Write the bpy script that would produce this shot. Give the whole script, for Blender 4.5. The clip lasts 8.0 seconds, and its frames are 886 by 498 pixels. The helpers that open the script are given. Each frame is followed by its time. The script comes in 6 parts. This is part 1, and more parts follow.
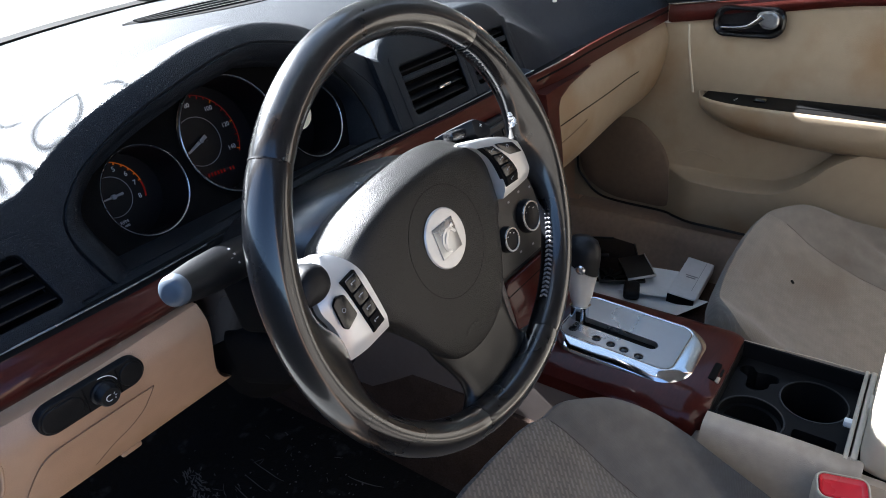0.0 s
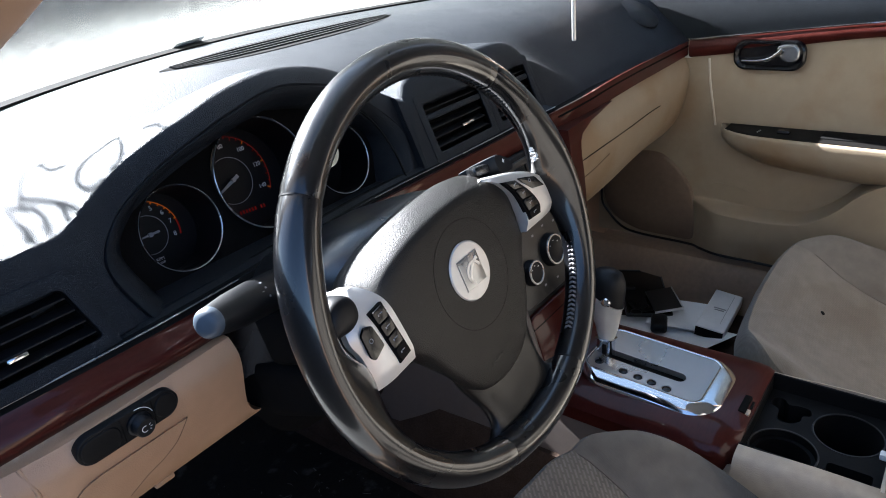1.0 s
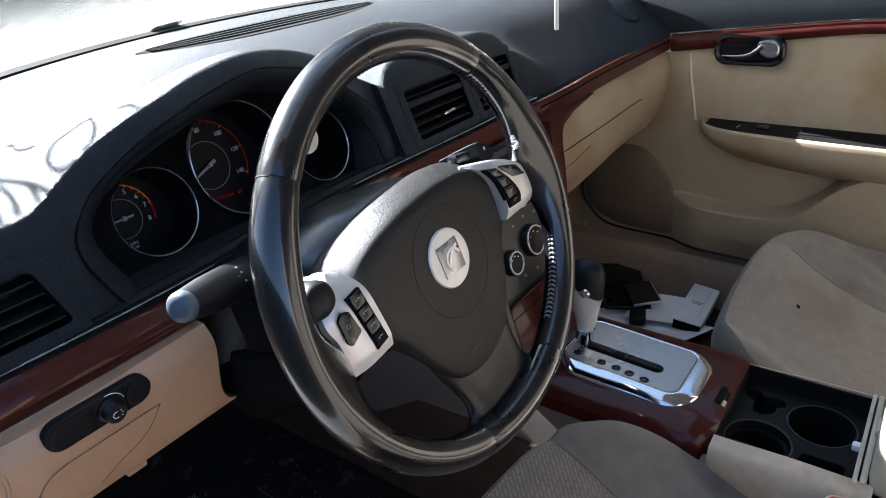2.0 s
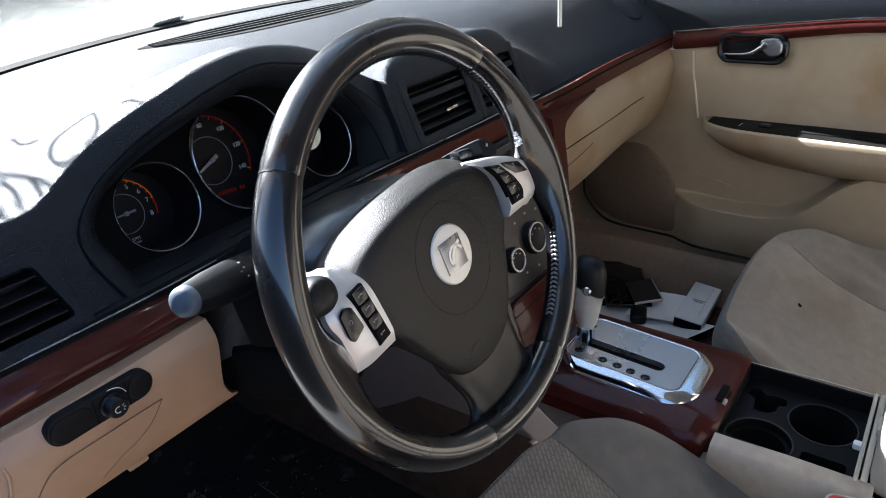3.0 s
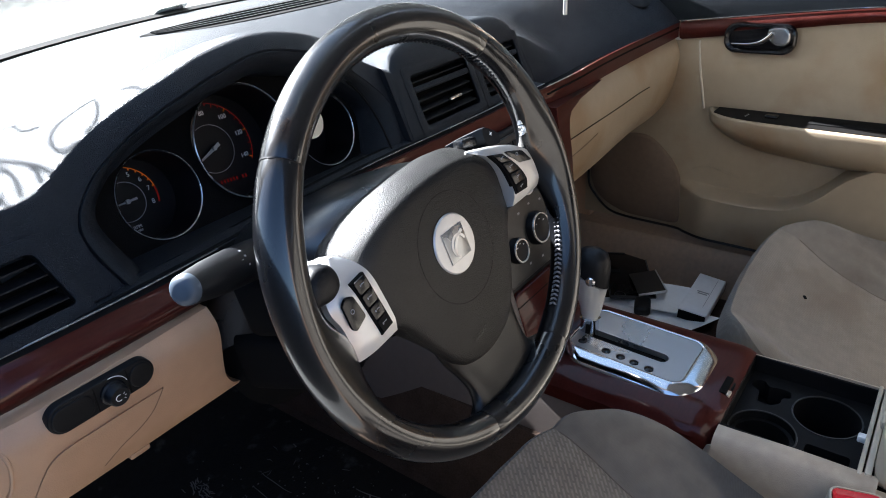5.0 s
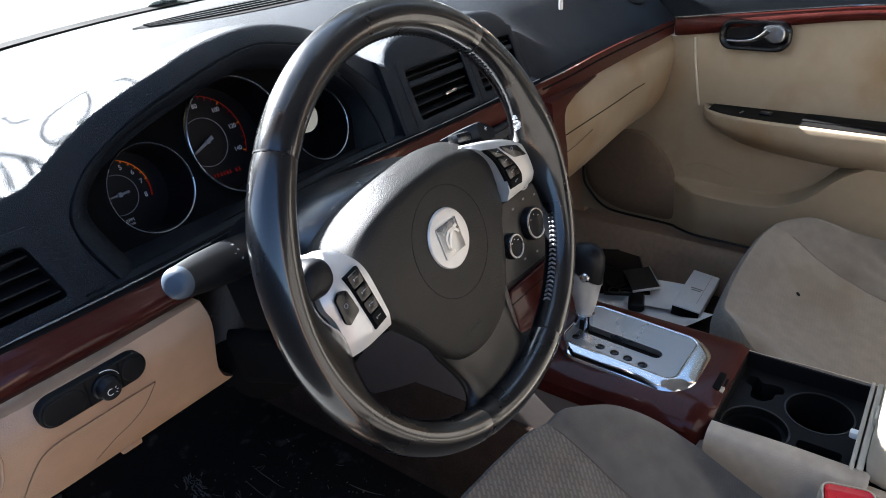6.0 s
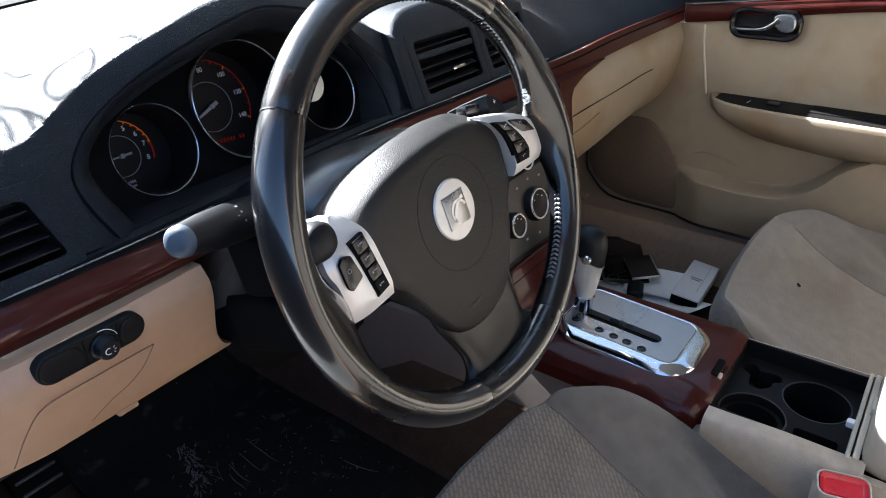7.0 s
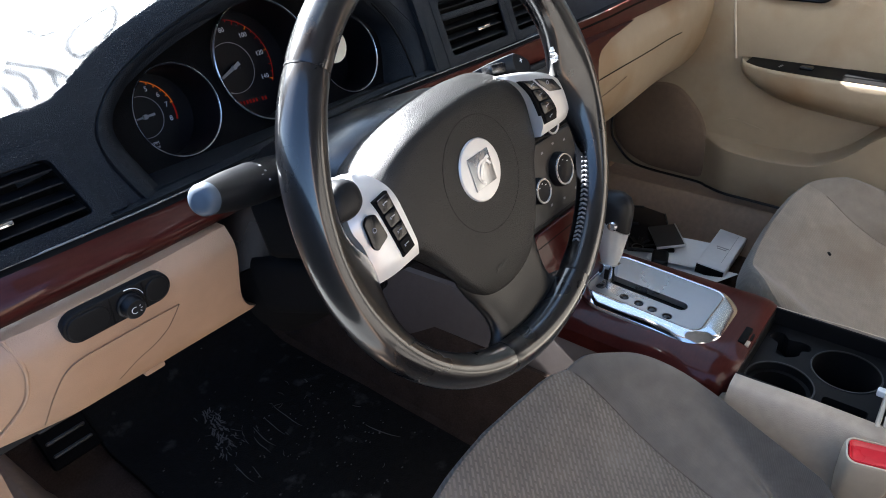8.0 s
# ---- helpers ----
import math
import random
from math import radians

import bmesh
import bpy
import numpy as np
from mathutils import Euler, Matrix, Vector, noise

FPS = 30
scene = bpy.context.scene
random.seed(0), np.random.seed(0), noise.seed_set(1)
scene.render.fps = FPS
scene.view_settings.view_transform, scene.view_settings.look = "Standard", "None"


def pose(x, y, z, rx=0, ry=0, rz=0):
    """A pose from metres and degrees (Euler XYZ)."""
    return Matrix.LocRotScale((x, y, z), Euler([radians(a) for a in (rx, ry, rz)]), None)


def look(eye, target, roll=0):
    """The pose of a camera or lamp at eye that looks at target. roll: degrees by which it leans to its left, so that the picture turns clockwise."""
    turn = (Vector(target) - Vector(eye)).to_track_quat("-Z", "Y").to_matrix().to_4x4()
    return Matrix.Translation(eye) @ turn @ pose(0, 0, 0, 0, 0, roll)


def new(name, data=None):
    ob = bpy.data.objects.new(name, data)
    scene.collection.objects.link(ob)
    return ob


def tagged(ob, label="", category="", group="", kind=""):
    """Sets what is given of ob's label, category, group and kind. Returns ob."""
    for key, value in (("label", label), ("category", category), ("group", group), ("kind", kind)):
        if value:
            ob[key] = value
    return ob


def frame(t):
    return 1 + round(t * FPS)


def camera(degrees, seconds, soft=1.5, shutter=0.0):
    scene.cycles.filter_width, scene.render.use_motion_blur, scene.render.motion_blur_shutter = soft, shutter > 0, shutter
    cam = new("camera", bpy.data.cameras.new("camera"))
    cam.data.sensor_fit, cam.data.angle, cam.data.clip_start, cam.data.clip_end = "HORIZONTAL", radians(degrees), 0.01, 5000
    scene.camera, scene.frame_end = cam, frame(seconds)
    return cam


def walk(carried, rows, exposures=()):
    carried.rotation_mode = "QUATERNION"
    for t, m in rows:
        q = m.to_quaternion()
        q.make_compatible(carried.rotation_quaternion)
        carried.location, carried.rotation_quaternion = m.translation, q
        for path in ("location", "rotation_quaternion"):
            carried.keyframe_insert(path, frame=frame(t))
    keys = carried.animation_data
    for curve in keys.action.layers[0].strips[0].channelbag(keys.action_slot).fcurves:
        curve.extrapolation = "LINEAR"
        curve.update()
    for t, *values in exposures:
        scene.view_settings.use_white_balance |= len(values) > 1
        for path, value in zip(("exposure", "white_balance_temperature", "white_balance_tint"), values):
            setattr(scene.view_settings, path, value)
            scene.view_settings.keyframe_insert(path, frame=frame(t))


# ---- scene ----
cam = camera(65.7, 8.0, soft=1.0)
PATH = [
    (0, (-0.791, -0.322, 1.169), (0.599, 0.745, 0.203), -4.5),
    (0.5, (-0.803, -0.328, 1.171), (0.585, 0.819, 0.302), -5.5),
    (1, (-0.801, -0.331, 1.172), (0.588, 0.819, 0.307), -6.1),
    (1.5, (-0.799, -0.331, 1.166), (0.616, 0.779, 0.29), -5.0),
    (3, (-0.8, -0.329, 1.163), (0.611, 0.773, 0.271), -4.5),
    (3.5, (-0.802, -0.331, 1.163), (0.597, 0.788, 0.274), -4.7),
    (4, (-0.803, -0.33, 1.162), (0.586, 0.793, 0.262), -4.2),
    (4.5, (-0.799, -0.328, 1.16), (0.594, 0.784, 0.252), -4.4),
    (6, (-0.796, -0.327, 1.157), (0.603, 0.763, 0.233), -4.0),
    (6.5, (-0.797, -0.324, 1.151), (0.611, 0.752, 0.223), -2.9),
    (7, (-0.801, -0.322, 1.142), (0.588, 0.753, 0.185), -2.0),
    (7.5, (-0.796, -0.316, 1.131), (0.55, 0.768, 0.124), -2.0),
    (8, (-0.802, -0.317, 1.13), (0.518, 0.782, 0.106), -2.8),
]
walk(cam, [(t, look(eye, target, roll)) for t, eye, target, roll in PATH], [(0.0, 3.20, 5800, 10), (1.0, 3.12, 5850, 10), (3.5, 3.12, 5850, 10), (6.0, 3.20, 5850, 10), (7.0, 3.36, 5880, 10), (7.5, 3.66, 5900, 10), (8.0, 3.66, 5900, 10)])

# ---- world, sun and exposure ----
SUN_AZ, SUN_EL = 1.0, 33.5          # degrees: azimuth from the car's nose (+y), plus towards the passenger's side
az, el = radians(SUN_AZ), radians(SUN_EL)
TO_SUN = Vector((math.sin(az) * math.cos(el), math.cos(az) * math.cos(el), math.sin(el)))
world = bpy.data.worlds.new("world")
scene.world = world
world.use_nodes = True
sky = world.node_tree.nodes.new("ShaderNodeTexSky")
sky.sky_type, sky.sun_disc = "NISHITA", False
sky.sun_elevation, sky.sun_rotation = el, az
bg = world.node_tree.nodes["Background"]
bg.inputs["Strength"].default_value = 0.053
world.node_tree.links.new(sky.outputs["Color"], bg.inputs["Color"])
sun = new("sun", bpy.data.lights.new("sun", "SUN"))
sun.data.energy, sun.data.angle, sun.data.color = 5.0, radians(0.53), (1.0, 0.96, 0.91)
sun.matrix_world = look(TO_SUN * 10, (0, 0, 0))


# ---- materials ----
def material(name, base, rough=0.5, metal=0.0, vary=0.12, scale=8.0, grain=0.0, grain_scale=900.0, coat=0.0, spec=0.5, dirt=None, dirt_scale=14.0, dirt_at=0.62, stretch=(1, 1, 1), coat_rough=0.06):
    """A principled material: colour varied at two scales, an optional second colour in worn patches, and a fine grain as bump."""
    m = bpy.data.materials.new(name)
    m.use_nodes = True
    nt = m.node_tree
    n, link = nt.nodes, nt.links.new
    p = n["Principled BSDF"]
    p.inputs["Roughness"].default_value, p.inputs["Metallic"].default_value = rough, metal
    p.inputs["Coat Weight"].default_value, p.inputs["Coat Roughness"].default_value = coat, coat_rough
    p.inputs["Specular IOR Level"].default_value = spec
    tc = n.new("ShaderNodeTexCoord")
    mp = n.new("ShaderNodeMapping")
    mp.inputs["Scale"].default_value = stretch
    link(tc.outputs["Object"], mp.inputs["Vector"])
    vec = mp.outputs["Vector"]

    def noise_at(s, detail=4.0):
        t = n.new("ShaderNodeTexNoise")
        t.inputs["Scale"].default_value, t.inputs["Detail"].default_value = s, detail
        link(vec, t.inputs["Vector"])
        return t.outputs["Fac"]

    big, small = noise_at(scale), noise_at(scale * 11)
    add = n.new("ShaderNodeMath")
    add.operation = "ADD"
    link(big, add.inputs[0]), link(small, add.inputs[1])
    ramp = n.new("ShaderNodeMapRange")
    ramp.inputs["From Min"].default_value, ramp.inputs["From Max"].default_value = 0.7, 1.3
    ramp.inputs["To Min"].default_value, ramp.inputs["To Max"].default_value = 1 - vary, 1 + vary
    link(add.outputs[0], ramp.inputs["Value"])
    mul = n.new("ShaderNodeVectorMath")
    mul.operation = "SCALE"
    mul.inputs[0].default_value = base[:3]
    link(ramp.outputs["Result"], mul.inputs["Scale"])
    col = mul.outputs["Vector"]
    if dirt:
        patch = n.new("ShaderNodeMapRange")
        patch.inputs["From Min"].default_value, patch.inputs["From Max"].default_value = dirt_at - 0.06, dirt_at + 0.1
        link(noise_at(dirt_scale, 8.0), patch.inputs["Value"])
        mix = n.new("ShaderNodeMix")
        mix.data_type = "RGBA"
        link(patch.outputs["Result"], mix.inputs["Factor"])
        link(col, mix.inputs["A"])
        mix.inputs["B"].default_value = (*dirt[:3], 1)
        col = mix.outputs["Result"]
    link(col, p.inputs["Base Color"])
    rr = n.new("ShaderNodeMapRange")
    rr.inputs["From Min"].default_value, rr.inputs["From Max"].default_value = 0.35, 0.65
    rr.inputs["To Min"].default_value, rr.inputs["To Max"].default_value = max(rough - 0.06, 0.02), min(rough + 0.06, 1)
    link(big, rr.inputs["Value"])
    link(rr.outputs["Result"], p.inputs["Roughness"])
    if grain:
        g = n.new("ShaderNodeTexVoronoi")
        g.inputs["Scale"].default_value = grain_scale
        link(vec, g.inputs["Vector"])
        b = n.new("ShaderNodeBump")
        b.inputs["Strength"].default_value, b.inputs["Distance"].default_value = grain, 0.001
        link(g.outputs["Distance"], b.inputs["Height"])
        link(b.outputs["Normal"], p.inputs["Normal"])
    return m


def glowing(name, base, strength):
    m = material(name, tuple(0.12 * c for c in base), 0.5, spec=0.1)
    p = m.node_tree.nodes["Principled BSDF"]
    p.inputs["Emission Color"].default_value, p.inputs["Emission Strength"].default_value = (*base, 1), strength
    return m


def fabric(name, base, scale=520.0, strength=0.5, stain=None, contrast=0.3):
    """Woven cloth: crossing threads as bump and tone, with soft stains."""
    m = material(name, base, 0.88, vary=0.14, scale=5, dirt=stain, dirt_scale=7, dirt_at=0.6, spec=0.2)
    nt = m.node_tree
    n, link = nt.nodes, nt.links.new
    p = n["Principled BSDF"]
    tc = n.new("ShaderNodeTexCoord")
    mp = n.new("ShaderNodeMapping")
    mp.inputs["Rotation"].default_value = (0, 0, radians(-45))
    link(tc.outputs["Object"], mp.inputs["Vector"])
    ck = n.new("ShaderNodeTexBrick")
    ck.inputs["Scale"].default_value = scale / 3
    ck.inputs["Mortar Size"].default_value, ck.inputs["Mortar Smooth"].default_value = 0.098, 0.6
    ck.inputs["Brick Width"].default_value, ck.inputs["Row Height"].default_value = 0.66, 0.26
    ck.inputs["Color1"].default_value, ck.inputs["Color2"].default_value, ck.inputs["Mortar"].default_value = (1.15, 1.15, 1.15, 1), (0.95, 0.95, 0.95, 1), (0.52, 0.51, 0.50, 1)
    link(mp.outputs["Vector"], ck.inputs["Vector"])
    b = n.new("ShaderNodeBump")
    b.inputs["Strength"].default_value, b.inputs["Distance"].default_value = strength, 0.0015
    link(ck.outputs["Color"], b.inputs["Height"])
    link(b.outputs["Normal"], p.inputs["Normal"])
    p.inputs["Sheen Weight"].default_value = 0.15
    src = p.inputs["Base Color"].links[0].from_socket
    shade = n.new("ShaderNodeMix")
    shade.data_type, shade.blend_type = "RGBA", "MULTIPLY"
    wear = n.new("ShaderNodeTexNoise")
    wear.inputs["Scale"].default_value, wear.inputs["Detail"].default_value = 9, 3
    link(tc.outputs["Object"], wear.inputs["Vector"])
    rub = n.new("ShaderNodeMapRange")
    rub.inputs["From Min"].default_value, rub.inputs["From Max"].default_value = 0.34, 0.50
    rub.inputs["To Min"].default_value, rub.inputs["To Max"].default_value = contrast * 0.25, contrast
    link(wear.outputs["Fac"], rub.inputs["Value"])
    link(rub.outputs["Result"], shade.inputs["Factor"])
    link(src, shade.inputs["A"]), link(ck.outputs["Color"], shade.inputs["B"])
    link(shade.outputs["Result"], p.inputs["Base Color"])
    return m


DASH = material("grained_black_plastic", (0.0080, 0.0092, 0.0125), 0.53, vary=0.15, scale=6, grain=0.6, grain_scale=1000, dirt=(0.011, 0.012, 0.015), dirt_at=0.68, spec=0.22)
# blue of the reflected sky put into the dash plastic's sheen tint
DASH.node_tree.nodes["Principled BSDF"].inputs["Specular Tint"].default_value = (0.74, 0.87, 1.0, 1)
BLACK = material("black_plastic", (0.0045, 0.005, 0.0065), 0.45, grain=0.1, grain_scale=1500, spec=0.25)
GLOSSBLACK = material("glossy_black_plastic", (0.006, 0.006, 0.007), 0.2, spec=0.4)
LEATHER = material("worn_black_leather", (0.0032, 0.0036, 0.0048), 0.30, vary=0.25, scale=20, grain=0.05, grain_scale=1000, spec=0.3, coat=1.0, coat_rough=0.10, dirt=(0.014, 0.012, 0.010), dirt_scale=150, dirt_at=0.72)
HUB = material("grained_charcoal_plastic", (0.0105, 0.0098, 0.0088), 0.40, grain=0.38, grain_scale=1250, spec=0.36)
SILVER = material("satin_silver_paint", (0.64, 0.63, 0.61), 0.36, metal=0.45, vary=0.05)
PLATE = material("satin_silver_plate", (0.40, 0.41, 0.42), 0.30, metal=0.85, vary=0.02)
CHROME = material("chrome", (0.66, 0.67, 0.69), 0.09, metal=1.0, vary=0.03)
WOOD = material("mahogany_lacquer", (0.042, 0.0075, 0.0055), 0.34, vary=0.22, scale=9, coat=0.34, spec=0.08, stretch=(0.5, 3, 3), coat_rough=0.05)
TAN = material("tan_moulded_plastic", (0.36, 0.222, 0.137), 0.5, vary=0.08, scale=5, grain=0.2, grain_scale=900, dirt=(0.29, 0.165, 0.088), dirt_scale=9, dirt_at=0.64)
TANDARK = material("brown_speaker_cloth", (0.135, 0.092, 0.062), 0.8, vary=0.1, grain=0.5, grain_scale=600)
CARPET = material("dark_brown_carpet", (0.040, 0.027, 0.021), 0.95, vary=0.35, scale=30, grain=0.9, grain_scale=500, spec=0.1)
MAT = material("black_rubber_mat", (0.0050, 0.0046, 0.0042), 0.75, vary=0.4, scale=10, grain=0.6, grain_scale=400, dirt=(0.045, 0.043, 0.04), dirt_scale=26, dirt_at=0.66, spec=0.10)
CLOTH = fabric("beige_woven_cloth", (0.188, 0.164, 0.136), 158, 0.6, (0.165, 0.138, 0.108), 0.52)
FINECLOTH = fabric("fine_woven_cloth", (0.198, 0.176, 0.146), 230, 0.3, (0.16, 0.132, 0.103), 0.22)
BOLSTER = fabric("beige_plain_cloth", (0.168, 0.150, 0.128), 900, 0.25, (0.125, 0.105, 0.085), 0.25)
HEADLINER = material("grey_headliner", (0.25, 0.26, 0.28), 0.9, vary=0.06)
PAPER = material("white_paper", (0.78, 0.79, 0.8), 0.7, vary=0.04)
RED = material("red_plastic", (0.55, 0.02, 0.035), 0.3, vary=0.05)
# near-black puts the unlit depth of cavities into colour; also used for joints
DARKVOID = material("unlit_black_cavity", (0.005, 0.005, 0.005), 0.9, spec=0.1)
FACE = material("dial_face", (0.004, 0.004, 0.006), 0.4, spec=0.25)
RINGM = material("bright_dial_ring", (0.9, 0.9, 0.92), 0.28, metal=0.9, vary=0.02)
MARK = material("dial_print", (0.75, 0.75, 0.78), 0.5)
ORANGE = glowing("orange_dial_light", (1.0, 0.22, 0.02), 0.022)
REDGLOW = glowing("red_display_light", (0.9, 0.04, 0.03), 0.006)
GROUNDM = material("grey_gravel", (0.20, 0.20, 0.19), 0.95, vary=0.3, scale=0.5, grain=0.5, grain_scale=60)
PAINT = material("white_car_paint", (0.82, 0.83, 0.82), 0.35, coat=0.6, vary=0.03)
DISCLIGHT = material("painted_disc_light", (0.8, 0.74, 0.58), 0.6)


BLOCKERM = material("dark_blocker", (0.06, 0.06, 0.062), 0.9, vary=0.2, scale=2)
SUNLITTHREAD = material("sunlit_thread", (0.16, 0.16, 0.17), 0.35)
COLUMN = material("smooth_black_shroud_plastic", (0.005, 0.0055, 0.007), 0.27, grain=0.12, grain_scale=1400, spec=1.0)
MATTBLACK = material("matt_black_plastic", (0.0036, 0.0036, 0.0040), 0.8, grain=0.2, grain_scale=900, spec=0.06)
# darker copy of the tan trim: the sill's shade is in the colour
SHADEDTAN = material("shaded_tan_sill_plastic", (0.23, 0.160, 0.108), 0.6, vary=0.15, grain=0.2)
SATIN = material("satin_black_spoke", (0.008, 0.0075, 0.0068), 0.36, vary=0.2, grain=0.08, spec=0.35)
STALKCAP = material("blue_grey_plastic", (0.045, 0.062, 0.085), 0.45)
GREYPANEL = material("charcoal_panel", (0.020, 0.0195, 0.0185), 0.4, grain=0.1)
TUNNEL = material("dark_brown_plastic", (0.088, 0.073, 0.067), 0.55, vary=0.08, grain=0.2)
LIGHTTAN = material("pale_tan_vinyl", (0.5, 0.44, 0.35), 0.5, vary=0.05, grain=0.2)
CONSOLETAN = material("worn_tan_console_plastic", (0.41, 0.345, 0.272), 0.5, vary=0.1, scale=7, grain=0.2, dirt=(0.24, 0.19, 0.145), dirt_scale=11, dirt_at=0.62)
BINBLACK = material("matt_black_moulding", (0.0055, 0.0058, 0.0066), 0.5, grain=0.1, spec=0.14)
SILLVINYL = material("black_sill_vinyl", (0.006, 0.008, 0.011), 0.6, grain=0.2, grain_scale=1100, spec=0.08)
SEAM = material("seam_thread", (0.12, 0.1, 0.08), 0.8)
DOORTAN = material("tan_door_vinyl", (0.29, 0.228, 0.155), 0.5, vary=0.06, scale=4, grain=0.2, grain_scale=900, dirt=(0.225, 0.145, 0.075), dirt_scale=4.2, dirt_at=0.57)
SWITCHBLACK = material("dark_brown_switch_plastic", (0.009, 0.0085, 0.008), 0.6, spec=0.06)
SCUFF = material("dry_grey_dirt", (0.075, 0.072, 0.07), 0.95)
GREYINK = material("grey_ink", (0.3, 0.3, 0.32), 0.7)


def glass(name, dust, foot=None):
    m = bpy.data.materials.new(name)
    m.use_nodes = True
    nt = m.node_tree
    n, link = nt.nodes, nt.links.new
    n.remove(n["Principled BSDF"])
    tr, gl, df = n.new("ShaderNodeBsdfTransparent"), n.new("ShaderNodeBsdfGlossy"), n.new("ShaderNodeBsdfTranslucent")
    tr.inputs["Color"].default_value = (0.9, 0.94, 0.92, 1)
    gl.inputs["Roughness"].default_value = 0.03
    df.inputs["Color"].default_value = (0.7, 0.72, 0.66, 1)
    fr = n.new("ShaderNodeFresnel")
    fr.inputs["IOR"].default_value = 1.5
    m1, m2 = n.new("ShaderNodeMixShader"), n.new("ShaderNodeMixShader")
    tc, no, mr = n.new("ShaderNodeTexCoord"), n.new("ShaderNodeTexNoise"), n.new("ShaderNodeMapRange")
    no.inputs["Scale"].default_value, no.inputs["Detail"].default_value = 48, 8
    link(tc.outputs["Object"], no.inputs["Vector"])
    link(no.outputs["Fac"], mr.inputs["Value"])
    mr.inputs["From Min"].default_value, mr.inputs["From Max"].default_value = 0.3, 0.7
    mr.inputs["To Min"].default_value, mr.inputs["To Max"].default_value = dust * 0.75, dust * 1.25
    film = mr.outputs["Result"]
    # thicker dust film at the foot, also standing for the bright outdoors' glare
    if foot:
        sep, fade, mul = n.new("ShaderNodeSeparateXYZ"), n.new("ShaderNodeMapRange"), n.new("ShaderNodeMath")
        link(tc.outputs["Object"], sep.inputs[0]), link(sep.outputs["Z"], fade.inputs["Value"])
        fade.interpolation_type, mul.operation = "SMOOTHSTEP", "MULTIPLY"
        fade.inputs["From Min"].default_value, fade.inputs["From Max"].default_value = foot
        fade.inputs["To Min"].default_value, fade.inputs["To Max"].default_value = 1.0, 0.06
        link(film, mul.inputs[0]), link(fade.outputs["Result"], mul.inputs[1])
        film = mul.outputs[0]
    link(tr.outputs[0], m1.inputs[1]), link(df.outputs[0], m1.inputs[2]), link(film, m1.inputs[0])
    link(m1.outputs[0], m2.inputs[1]), link(gl.outputs[0], m2.inputs[2]), link(fr.outputs[0], m2.inputs[0])
    link(m2.outputs[0], n["Material Output"].inputs["Surface"])
    return m


GLASS = glass("dusty_windscreen_glass", 0.27, (1.02, 1.13))
SIDEGLASS = glass("side_window_glass", 0.03)


# ---- mesh helpers ----
def part(name, bm, mat, parent=None, label="", m=None, sharp=38):
    """Link a bmesh as one mesh object, shaded smooth but for edges sharper than the angle."""
    bmesh.ops.recalc_face_normals(bm, faces=bm.faces)
    for f in bm.faces:
        f.smooth = True
    for e in bm.edges:
        e.smooth = len(e.link_faces) == 2 and e.calc_face_angle(0) < radians(sharp)
    me = bpy.data.meshes.new(name)
    bm.to_mesh(me)
    bm.free()
    me.materials.append(mat)
    ob = new(name, me)
    if parent is not None:
        ob.parent = parent
    if m is not None:
        ob.matrix_basis = m
    if label:
        ob["label"] = label
    return ob


def thing(name, label, category, m=None, group="", kind=""):
    ob = new(name)
    ob.empty_display_size = 0.05
    if m is not None:
        ob.matrix_basis = m
    return tagged(ob, label, category, group, kind)


def basis(origin, x, y, z):
    """A pose from an origin and three axes."""
    return Matrix.Translation(origin) @ Matrix((x, y, z)).transposed().to_4x4()


def facing(origin, normal, up=(0, 0, 1), turn=0.0):
    """A pose whose z looks along normal and whose y leans to up; turn in degrees counter-clockwise."""
    z = Vector(normal).normalized()
    x = Vector(up).cross(z).normalized()
    y = z.cross(x)
    return basis(Vector(origin), x, y, z) @ pose(0, 0, 0, 0, 0, turn)


def loft(rings, closed=True, cap=True, bm=None):
    """A skin over rings of points, each of the same count."""
    bm = bm or bmesh.new()
    vs = [[bm.verts.new(p) for p in r] for r in rings]
    n = len(vs[0])
    for a, b in zip(vs, vs[1:]):
        for i in range(n if closed else n - 1):
            j = (i + 1) % n
            bm.faces.new((a[i], a[j], b[j], b[i]))
    if cap and closed:
        bm.faces.new(vs[0][::-1])
        bm.faces.new(vs[-1])
    return bm


def slab(fn, us, vs, thick, bm=None, hole=None):
    """A sheet fn(u, v) with thickness: its back is moved by the vector thick; hole(point) leaves an opening."""
    bm = bm or bmesh.new()
    th = Vector(thick)
    top = [[bm.verts.new(fn(u, v)) for v in vs] for u in us]
    bot = [[bm.verts.new(p.co + th) for p in r] for r in top]
    nu, nv = len(us), len(vs)
    for i in range(nu - 1):
        for j in range(nv - 1):
            if hole and hole((top[i][j].co + top[i + 1][j + 1].co) / 2):
                continue
            bm.faces.new((top[i][j], top[i + 1][j], top[i + 1][j + 1], top[i][j + 1]))
            bm.faces.new((bot[i][j], bot[i][j + 1], bot[i + 1][j + 1], bot[i + 1][j]))
    rim = [(i, 0) for i in range(nu)] + [(nu - 1, j) for j in range(1, nv)] + [(i, nv - 1) for i in range(nu - 2, -1, -1)] + [(0, j) for j in range(nv - 2, 0, -1)]
    for (a, b), (c, d) in zip(rim, rim[1:] + rim[:1]):
        bm.faces.new((top[a][b], bot[a][b], bot[c][d], top[c][d]))
    return bm


